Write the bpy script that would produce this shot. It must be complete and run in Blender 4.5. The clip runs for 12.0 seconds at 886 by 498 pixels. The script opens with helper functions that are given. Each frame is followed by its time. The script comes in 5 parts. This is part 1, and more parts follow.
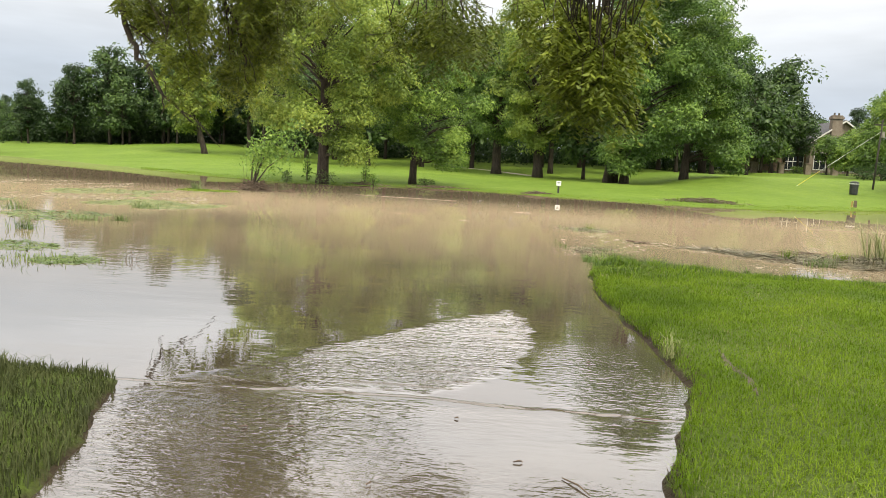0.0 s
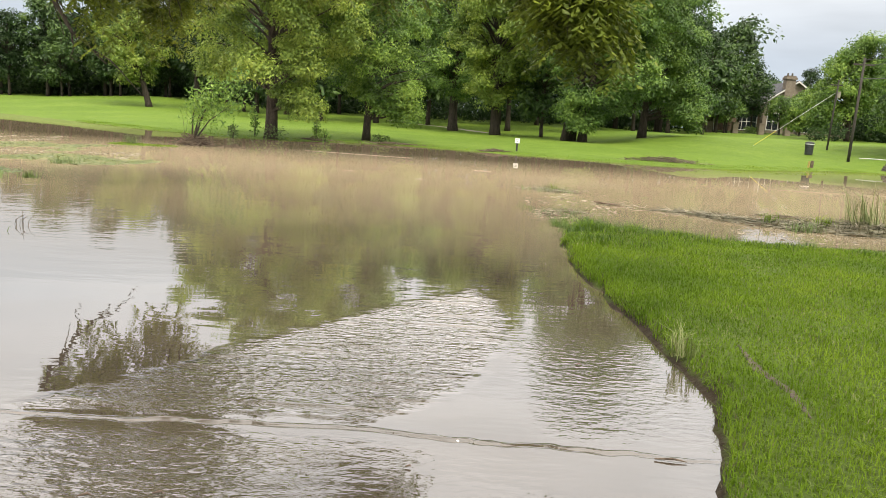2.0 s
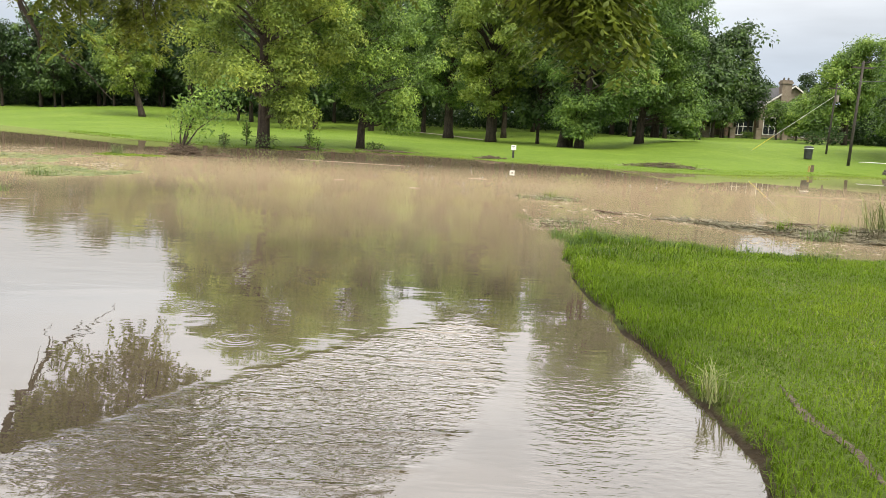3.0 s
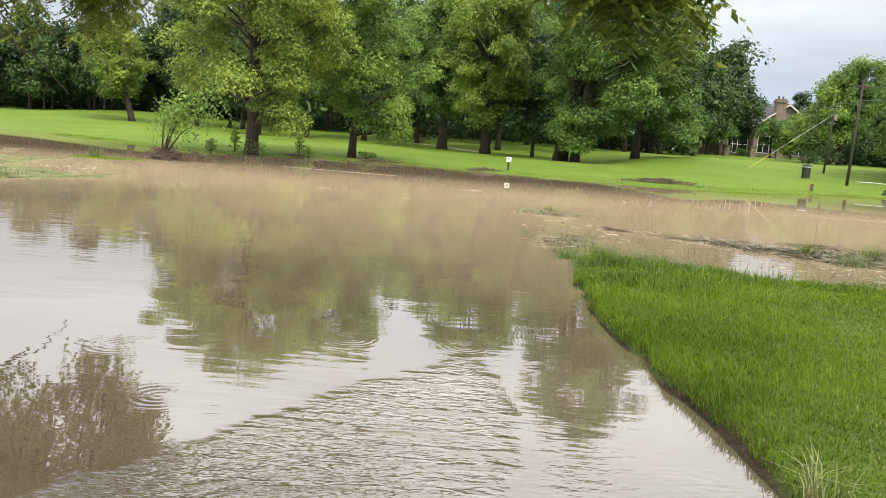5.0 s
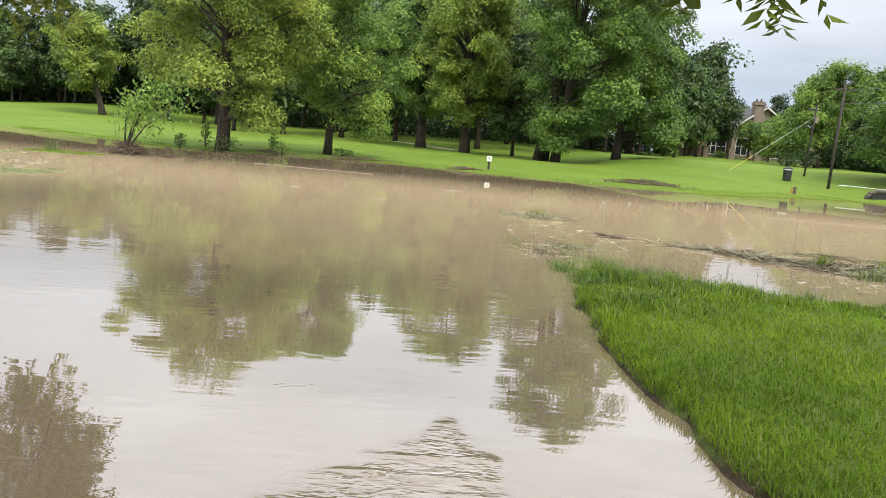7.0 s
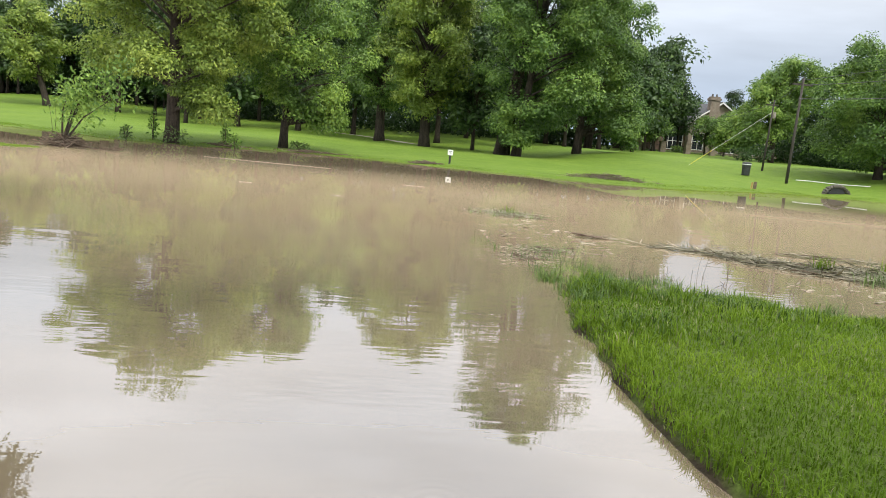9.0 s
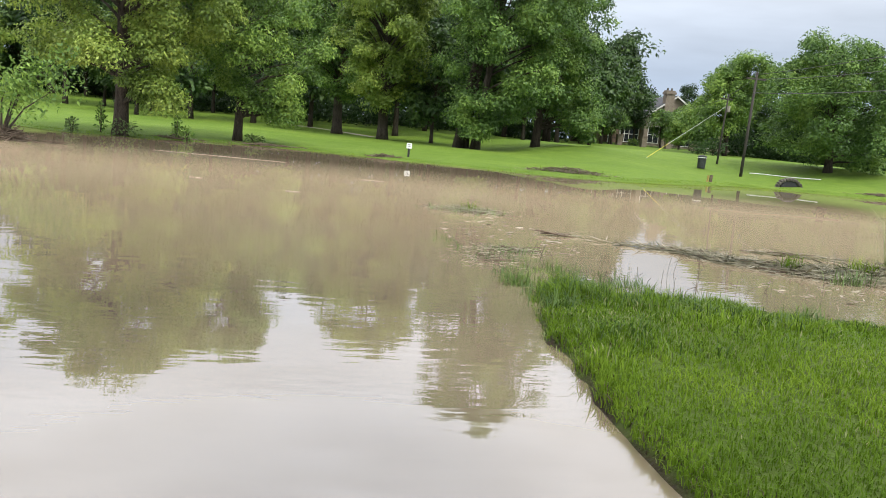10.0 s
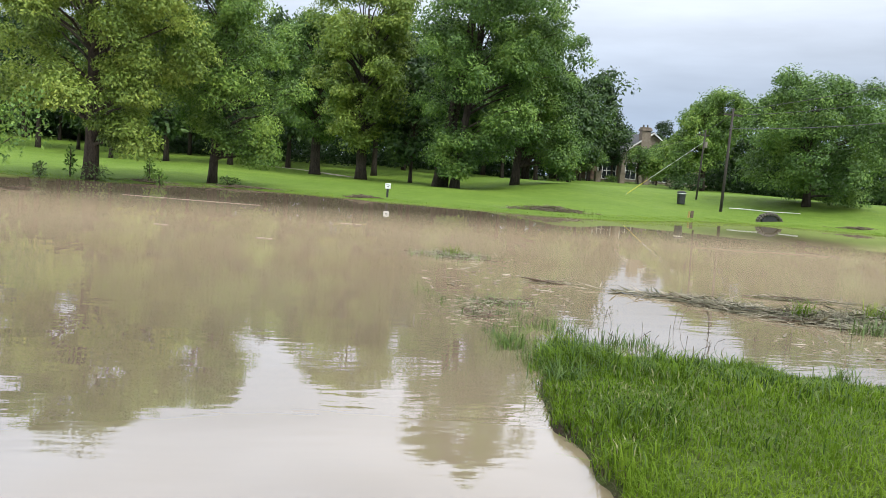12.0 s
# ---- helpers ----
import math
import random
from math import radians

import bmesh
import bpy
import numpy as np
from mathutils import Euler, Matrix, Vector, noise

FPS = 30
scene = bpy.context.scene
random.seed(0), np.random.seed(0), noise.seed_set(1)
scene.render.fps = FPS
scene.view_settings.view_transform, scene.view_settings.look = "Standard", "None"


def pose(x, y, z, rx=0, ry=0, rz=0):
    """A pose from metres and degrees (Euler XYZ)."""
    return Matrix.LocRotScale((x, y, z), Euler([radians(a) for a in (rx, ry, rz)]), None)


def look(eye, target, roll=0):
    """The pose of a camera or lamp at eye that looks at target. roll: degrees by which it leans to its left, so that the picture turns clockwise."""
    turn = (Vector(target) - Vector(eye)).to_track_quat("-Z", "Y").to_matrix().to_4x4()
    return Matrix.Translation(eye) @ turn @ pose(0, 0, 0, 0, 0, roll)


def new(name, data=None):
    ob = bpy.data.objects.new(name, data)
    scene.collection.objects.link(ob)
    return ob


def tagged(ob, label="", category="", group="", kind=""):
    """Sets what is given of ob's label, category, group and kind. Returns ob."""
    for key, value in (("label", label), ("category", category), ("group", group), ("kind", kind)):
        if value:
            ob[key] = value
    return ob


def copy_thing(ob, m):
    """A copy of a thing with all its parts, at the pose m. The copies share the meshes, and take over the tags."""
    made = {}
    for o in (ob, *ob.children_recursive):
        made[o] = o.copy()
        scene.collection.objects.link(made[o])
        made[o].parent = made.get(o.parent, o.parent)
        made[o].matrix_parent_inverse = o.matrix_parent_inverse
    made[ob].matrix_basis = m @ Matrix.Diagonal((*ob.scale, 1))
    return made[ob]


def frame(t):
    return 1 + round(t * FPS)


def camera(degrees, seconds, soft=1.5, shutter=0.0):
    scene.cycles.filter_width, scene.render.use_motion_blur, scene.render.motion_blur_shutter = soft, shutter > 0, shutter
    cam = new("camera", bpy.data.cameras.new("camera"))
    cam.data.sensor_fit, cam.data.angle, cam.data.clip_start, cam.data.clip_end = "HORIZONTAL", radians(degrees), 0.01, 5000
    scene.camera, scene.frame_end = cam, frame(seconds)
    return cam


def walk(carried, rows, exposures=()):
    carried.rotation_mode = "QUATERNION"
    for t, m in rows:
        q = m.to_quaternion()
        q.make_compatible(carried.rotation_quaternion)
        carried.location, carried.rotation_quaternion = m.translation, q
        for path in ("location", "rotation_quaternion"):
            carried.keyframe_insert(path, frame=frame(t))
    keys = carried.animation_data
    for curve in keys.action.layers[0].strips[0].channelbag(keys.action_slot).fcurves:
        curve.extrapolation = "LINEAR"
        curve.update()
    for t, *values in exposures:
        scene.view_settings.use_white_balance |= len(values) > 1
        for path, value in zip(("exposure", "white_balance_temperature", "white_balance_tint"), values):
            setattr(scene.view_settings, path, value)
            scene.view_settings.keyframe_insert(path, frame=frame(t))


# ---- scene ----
cam = camera(60.9, 12.0, soft=0.8)
PATH = [
    (0, (-0.02, 0.032, 1.484), (-0.162, 2.014, 1.265), 2.9),
    (0.5, (-0.032, 0.414, 1.464), (-0.078, 2.402, 1.249), 3.5),
    (1, (-0.034, 0.779, 1.45), (-0.038, 2.764, 1.201), 3.9),
    (1.5, (-0.109, 1.122, 1.428), (-0.106, 3.101, 1.135), 3.8),
    (2, (-0.083, 1.424, 1.405), (-0.101, 3.398, 1.082), 3.5),
    (2.5, (-0.004, 1.828, 1.393), (-0.061, 3.798, 1.054), 3.0),
    (3, (-0.028, 2.208, 1.381), (-0.04, 4.184, 1.078), 3.0),
    (5, (-0.054, 3.405, 1.288), (-0.045, 5.386, 1.017), 4.2),
    (5.5, (-0.081, 3.713, 1.275), (-0.07, 5.691, 0.984), 4.2),
    (6, (-0.12, 4.005, 1.266), (-0.102, 5.983, 0.968), 4.3),
    (6.5, (-0.099, 4.341, 1.282), (-0.055, 6.32, 0.991), 4.7),
    (7, (-0.064, 4.636, 1.253), (0.004, 6.617, 0.983), 4.9),
    (9, (-0.121, 5.775, 1.216), (0.057, 7.748, 0.94), 5.1),
    (9.5, (-0.14, 6.019, 1.228), (0.111, 7.983, 0.947), 5.3),
    (10, (-0.107, 6.215, 1.238), (0.18, 8.173, 0.953), 5.2),
    (10.5, (-0.063, 6.438, 1.234), (0.245, 8.394, 0.947), 5.1),
    (11, (-0.08, 6.704, 1.237), (0.26, 8.656, 0.962), 4.9),
    (11.5, (-0.081, 6.842, 1.253), (0.295, 8.792, 1.019), 4.8),
    (12, (-0.015, 7.037, 1.289), (0.317, 9.001, 1.108), 4.4),
]
walk(cam, [(t, look(eye, target, roll)) for t, eye, target, roll in PATH],
     [(0, 0.29, 7150, 10), (6, 0.23, 6800, 10), (9, 0.16, 6500, 10), (12, 0.02, 6150, 10)])

# ---- world, sun ----
SUN_ELEV, SUN_AZ = 60.0, 155.0
world = bpy.data.worlds.new("overcast_sky")
scene.world = world
world.use_nodes = True
wt = world.node_tree
wt.nodes.clear()


def wnode(kind, **kw):
    n = wt.nodes.new(kind)
    for k, v in kw.items():
        n.inputs[k].default_value = v
    return n


w_out = wnode("ShaderNodeOutputWorld")
w_bg = wnode("ShaderNodeBackground")
w_bg.inputs["Strength"].default_value = 1.0
w_sky = wnode("ShaderNodeTexSky")
w_sky.sky_type = "NISHITA"
w_sky.sun_disc = False
w_sky.sun_elevation = radians(SUN_ELEV)
w_sky.sun_rotation = radians(SUN_AZ)
w_co = wnode("ShaderNodeTexCoord")
w_sep = wnode("ShaderNodeSeparateXYZ")
wt.links.new(w_co.outputs["Generated"], w_sep.inputs[0])
# overcast dome: brighter towards the zenith
w_ramp = wnode("ShaderNodeValToRGB")
el = w_ramp.color_ramp.elements
el[0].position, el[0].color = 0.0, (0.47, 0.57, 0.72, 1)
el[1].position, el[1].color = 1.0, (2.6, 2.6, 2.65, 1)
for pos, col in ((0.10, (0.55, 0.64, 0.78, 1)), (0.20, (0.80, 0.86, 0.95, 1)), (0.30, (1.36, 1.40, 1.50, 1)), (0.45, (1.80, 1.84, 1.96, 1))):
    e = el.new(pos)
    e.color = col
wt.links.new(w_sep.outputs["Z"], w_ramp.inputs[0])
# cloud banks, drawn out along the horizon
w_map = wnode("ShaderNodeMapping")
w_map.inputs["Scale"].default_value = (1.3, 1.3, 7.0)
wt.links.new(w_co.outputs["Generated"], w_map.inputs["Vector"])
w_noise = wnode("ShaderNodeTexNoise", Scale=1.7, Detail=5.0, Roughness=0.55)
wt.links.new(w_map.outputs[0], w_noise.inputs["Vector"])
w_cl = wnode("ShaderNodeMapRange")
for k, v in (("From Min", 0.3), ("From Max", 0.7), ("To Min", 0.82), ("To Max", 1.16)):
    w_cl.inputs[k].default_value = v
wt.links.new(w_noise.outputs["Fac"], w_cl.inputs["Value"])
w_mul = wnode("ShaderNodeVectorMath")
w_mul.operation = "MULTIPLY"
wt.links.new(w_ramp.outputs[0], w_mul.inputs[0])
wt.links.new(w_cl.outputs[0], w_mul.inputs[1])
w_scale = wnode("ShaderNodeVectorMath")
w_scale.operation = "SCALE"
w_scale.inputs["Scale"].default_value = 0.06
wt.links.new(w_sky.outputs[0], w_scale.inputs[0])
w_mix = wnode("ShaderNodeMix")
w_mix.data_type = "RGBA"
w_mix.inputs["Factor"].default_value = 0.9
wt.links.new(w_scale.outputs[0], w_mix.inputs["A"])
wt.links.new(w_mul.outputs[0], w_mix.inputs["B"])
wt.links.new(w_mix.outputs["Result"], w_bg.inputs["Color"])
wt.links.new(w_bg.outputs[0], w_out.inputs[0])

sun = new("sun", bpy.data.lights.new("sun", "SUN"))
sun.data.energy = 2.4
sun.data.angle = radians(12)
sun.data.color = (1.0, 0.96, 0.88)
SUN_DIR = Vector((math.sin(radians(SUN_AZ)) * math.cos(radians(SUN_ELEV)), math.cos(radians(SUN_AZ)) * math.cos(radians(SUN_ELEV)), math.sin(radians(SUN_ELEV))))
sun.matrix_world = look(SUN_DIR * 60, (0, 0, 0))

# ---- materials ----


def mat_new(name):
    m = bpy.data.materials.new(name)
    m.use_nodes = True
    m.node_tree.nodes.clear()
    return m, m.node_tree


def nd(nt, kind, links=(), **kw):
    n = nt.nodes.new(kind)
    for k, v in kw.items():
        n.inputs[k.replace("_", " ")].default_value = v
    for sock, src in links:
        nt.links.new(src, n.inputs[sock])
    return n


def ramp(nt, src, stops):
    r = nt.nodes.new("ShaderNodeValToRGB")
    e = r.color_ramp.elements
    e[0].position, e[0].color = stops[0][0], (*stops[0][1], 1)
    e[1].position, e[1].color = stops[-1][0], (*stops[-1][1], 1)
    for p, c in stops[1:-1]:
        x = e.new(p)
        x.color = (*c, 1)
    nt.links.new(src, r.inputs[0])
    return r


def mixc(nt, fac, a, b):
    m = nt.nodes.new("ShaderNodeMix")
    m.data_type = "RGBA"
    for key, v in (("Factor", fac), ("A", a), ("B", b)):
        if isinstance(v, (float, int)):
            m.inputs[key].default_value = v
        elif isinstance(v, tuple):
            m.inputs[key].default_value = (*v, 1)
        else:
            nt.links.new(v, m.inputs[key])
    return m.outputs["Result"]


def rng(nt, src, a, b, c=0.0, d=1.0):
    n = nd(nt, "ShaderNodeMapRange", [("Value", src)], From_Min=a, From_Max=b, To_Min=c, To_Max=d)
    return n.outputs[0]


def plain(name, c1, c2, scale=8.0, rough=0.8, bump=0.3, metal=0.0, spec=0.4, dist=0.02, stretch=(1, 1, 1), space="Object"):
    """Two tones mixed by coarse and fine noise, with fine relief."""
    m, nt = mat_new(name)
    out = nd(nt, "ShaderNodeOutputMaterial")
    co = nd(nt, "ShaderNodeTexCoord")
    mp = nd(nt, "ShaderNodeMapping", [("Vector", co.outputs[space])], Scale=stretch)
    n1 = nd(nt, "ShaderNodeTexNoise", [("Vector", mp.outputs[0])], Scale=scale, Detail=6.0, Roughness=0.6)
    n2 = nd(nt, "ShaderNodeTexNoise", [("Vector", mp.outputs[0])], Scale=scale * 7, Detail=4.0)
    add = nd(nt, "ShaderNodeMath", [(0, n1.outputs["Fac"]), (1, n2.outputs["Fac"])])
    f = rng(nt, add.outputs[0], 0.75, 1.25)
    col = mixc(nt, f, c1, c2)
    b = nd(nt, "ShaderNodeBump", [("Height", add.outputs[0])], Strength=bump, Distance=dist)
    p = nd(nt, "ShaderNodeBsdfPrincipled", [("Base Color", col), ("Normal", b.outputs[0])], Roughness=rough, Metallic=metal)
    p.inputs["Specular IOR Level"].default_value = spec
    nt.links.new(p.outputs[0], out.inputs[0])
    return m


def leafy(name, lo, mid, hi, through_amount=0.35, patch=0.35, rough=0.5, vary=0.45, drift_amount=0.6, base=0.0, spec=0.35):
    """Leaf blades: each one has its own tint, and whole sprays drift in hue."""
    m, nt = mat_new(name)
    out = nd(nt, "ShaderNodeOutputMaterial")
    geo = nd(nt, "ShaderNodeNewGeometry")
    n = nd(nt, "ShaderNodeTexNoise", [("Vector", geo.outputs["Position"])], Scale=patch, Detail=3.0)
    a = nd(nt, "ShaderNodeMath", [(0, geo.outputs["Random Per Island"])])
    a.operation = "MULTIPLY"
    a.inputs[1].default_value = vary
    s = nd(nt, "ShaderNodeMath", [(0, a.outputs[0]), (1, rng(nt, n.outputs["Fac"], 0.3, 0.7, base, base + drift_amount))])
    r = ramp(nt, s.outputs[0], [(0.05, lo), (0.5, mid), (0.98, hi)])
    p = nd(nt, "ShaderNodeBsdfPrincipled", [("Base Color", r.outputs[0])], Roughness=rough)
    p.inputs["Specular IOR Level"].default_value = spec
    t = nd(nt, "ShaderNodeBsdfTranslucent", [("Color", r.outputs[0])])
    mx = nd(nt, "ShaderNodeMixShader", [(1, p.outputs[0]), (2, t.outputs[0])])
    mx.inputs[0].default_value = through_amount
    nt.links.new(mx.outputs[0], out.inputs[0])
    return m


LEAF_YELLOW = leafy("leaf_yellow_green", (0.040, 0.072, 0.012), (0.155, 0.236, 0.034), (0.38, 0.46, 0.080), 0.25)
LEAF_MID = leafy("leaf_mid_green", (0.024, 0.056, 0.010), (0.112, 0.206, 0.030), (0.32, 0.45, 0.075), 0.25)
LEAF_DEEP = leafy("leaf_deep_green", (0.014, 0.038, 0.008), (0.088, 0.172, 0.030), (0.25, 0.38, 0.066), 0.22)
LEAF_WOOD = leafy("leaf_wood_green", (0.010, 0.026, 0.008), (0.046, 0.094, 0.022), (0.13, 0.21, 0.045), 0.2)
# near-black leaves: shade under the canopy is put into this colour
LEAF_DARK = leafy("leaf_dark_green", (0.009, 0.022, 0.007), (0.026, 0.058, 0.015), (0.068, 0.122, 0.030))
LEAF_NEAR = leafy("leaf_overhang", (0.030, 0.044, 0.008), (0.105, 0.145, 0.016), (0.25, 0.305, 0.034), 0.36, 0.6)
BLADE = leafy("grass_blade", (0.062, 0.116, 0.010), (0.128, 0.212, 0.016), (0.225, 0.318, 0.030), 0.35, 0.9, 0.7, 0.24, 0.62, 0.08, 0.10)
BLADE_DRY = leafy("grass_muddy", (0.10, 0.13, 0.04), (0.16, 0.20, 0.06), (0.30, 0.28, 0.13), 0.2, 2.0)
REED = leafy("wet_reed", (0.036, 0.036, 0.018), (0.095, 0.094, 0.046), (0.25, 0.22, 0.13), 0.15, 3.0, 0.55)
OCHRE = plain("weathered_ochre_paint", (0.26, 0.18, 0.05), (0.42, 0.32, 0.11), 5, 0.7, 0.2)
STRAW = leafy("drift_straw", (0.07, 0.06, 0.04), (0.20, 0.18, 0.12), (0.44, 0.40, 0.30), 0.05, 3.0, 0.7)
ROOT = leafy("muddy_root", (0.022, 0.018, 0.010), (0.060, 0.048, 0.026), (0.13, 0.105, 0.058), 0.05, 3.0, 0.8)
# brownish grass, darkened so its colour carries the overhanging tree's shade
BLADE_SHADED = leafy("shaded_grass_blade", (0.026, 0.034, 0.010), (0.056, 0.072, 0.020), (0.11, 0.125, 0.040), 0.2, 1.5, 0.75)
BLADE_WET = leafy("wet_dark_grass", (0.026, 0.054, 0.010), (0.058, 0.112, 0.016), (0.13, 0.20, 0.032), 0.3, 1.5, 0.6)
WEED = leafy("flooded_weed", (0.05, 0.09, 0.02), (0.10, 0.16, 0.04), (0.19, 0.25, 0.08), 0.2, 1.0)
BARK = plain("bark", (0.030, 0.025, 0.020), (0.095, 0.078, 0.060), 2.5, 0.95, 0.9, dist=0.08, stretch=(3, 3, 0.6), spec=0.1)
BARK_DARK = plain("wet_dark_bark", (0.03, 0.026, 0.02), (0.085, 0.07, 0.052), 6, 0.85, 0.6, dist=0.02, stretch=(3, 3, 0.8), spec=0.2)
STICK = plain("drift_wood", (0.05, 0.035, 0.024), (0.17, 0.125, 0.085), 9, 0.8, 0.5, dist=0.01)
MUD = plain("mud", (0.045, 0.034, 0.022), (0.10, 0.078, 0.053), 6, 0.75, 0.6, dist=0.03)
CONCRETE = plain("path_concrete", (0.24, 0.21, 0.17), (0.38, 0.35, 0.30), 3, 0.75, 0.3, dist=0.01)
STONE = plain("tan_stone", (0.16, 0.125, 0.095), (0.28, 0.235, 0.18), 1.6, 0.9, 0.5, dist=0.03)
STONE_DARK = plain("wet_dark_stone", (0.05, 0.045, 0.036), (0.14, 0.125, 0.10), 4.0, 0.8, 0.6, dist=0.03)
BRICK = plain("red_brown_brick", (0.12, 0.075, 0.052), (0.22, 0.15, 0.11), 3.0, 0.9, 0.4, dist=0.02)
ROOF = plain("grey_shingle", (0.04, 0.04, 0.043), (0.09, 0.09, 0.095), 3.0, 0.9, 0.5, dist=0.02)
TRIM = plain("painted_trim", (0.55, 0.54, 0.50), (0.72, 0.70, 0.66), 6.0, 0.6, 0.1)
IRON = plain("black_iron", (0.015, 0.015, 0.016), (0.04, 0.04, 0.04), 10, 0.5, 0.2)
BIN_MAT = plain("bin_dark", (0.02, 0.024, 0.022), (0.05, 0.055, 0.05), 8, 0.6, 0.2)
POLE_MAT = plain("weathered_pole", (0.03, 0.026, 0.022), (0.08, 0.07, 0.06), 4, 0.9, 0.5, stretch=(4, 4, 0.5))
WHITE = plain("white_panel", (0.70, 0.70, 0.69), (0.84, 0.84, 0.82), 12, 0.5, 0.05)
YELLOW = plain("yellow_plastic", (0.62, 0.50, 0.06), (0.80, 0.66, 0.12), 5, 0.5, 0.1)
WIRE = plain("cable", (0.05, 0.05, 0.05), (0.12, 0.12, 0.12), 5, 0.6, 0.1)
FOAM = plain("foam", (0.26, 0.21, 0.16), (0.38, 0.33, 0.27), 9, 0.7, 0.4, dist=0.01)


def glass_dark():
    m, nt = mat_new("window_glass")
    out = nd(nt, "ShaderNodeOutputMaterial")
    p = nd(nt, "ShaderNodeBsdfPrincipled", Roughness=0.05)
    p.inputs["Base Color"].default_value = (0.02, 0.024, 0.028, 1)
    nt.links.new(p.outputs[0], out.inputs[0])
    return m


GLASS = glass_dark()


def ground_material():
    m, nt = mat_new("lawn")
    out = nd(nt, "ShaderNodeOutputMaterial")
    geo = nd(nt, "ShaderNodeNewGeometry")
    pos = geo.outputs["Position"]
    sep = nd(nt, "ShaderNodeSeparateXYZ", [(0, pos)])
    n1 = nd(nt, "ShaderNodeTexNoise", [("Vector", pos)], Scale=0.09, Detail=5.0, Roughness=0.6)
    n2 = nd(nt, "ShaderNodeTexNoise", [("Vector", pos)], Scale=1.1, Detail=6.0, Roughness=0.7)
    n3 = nd(nt, "ShaderNodeTexNoise", [("Vector", pos)], Scale=22.0, Detail=4.0)
    s = nd(nt, "ShaderNodeMath", [(0, n1.outputs["Fac"]), (1, n2.outputs["Fac"])])
    r = ramp(nt, rng(nt, s.outputs[0], 0.7, 1.3), [(0.0, (0.084, 0.140, 0.016)), (0.5, (0.126, 0.198, 0.024)), (1.0, (0.190, 0.262, 0.040))])
    fine = mixc(nt, rng(nt, n3.outputs["Fac"], 0.35, 0.65, 0.15, 0.6), r.outputs[0], (0.075, 0.135, 0.012))
    # uncut banks' ground, darkened to hold the shade between the standing blades
    shaded_ground = mixc(nt, n3.outputs["Fac"], (0.044, 0.066, 0.012), (0.085, 0.128, 0.020))
    fine = mixc(nt, rng(nt, sep.outputs["Y"], 15.0, 20.0), shaded_ground, fine)
    # silt left where the water stood
    z = nd(nt, "ShaderNodeMath", [(0, sep.outputs["Z"]), (1, rng(nt, n2.outputs["Fac"], 0.3, 0.7, -0.05, 0.05))])
    mud = mixc(nt, n3.outputs["Fac"], (0.020, 0.015, 0.009), (0.052, 0.040, 0.024))
    turf = nd(nt, "ShaderNodeMath", [(0, rng(nt, z.outputs[0], 0.0, 0.045)), (1, rng(nt, sep.outputs["Y"], 18.0, 24.0))])
    turf.operation = "MAXIMUM"
    col = mixc(nt, turf.outputs[0], mud, fine)
    b = nd(nt, "ShaderNodeBump", [("Height", n3.outputs["Fac"])], Strength=0.7, Distance=0.05)
    p = nd(nt, "ShaderNodeBsdfPrincipled", [("Base Color", col), ("Normal", b.outputs[0])], Roughness=0.85)
    p.inputs["Specular IOR Level"].default_value = 0.15
    nt.links.new(p.outputs[0], out.inputs[0])
    return m


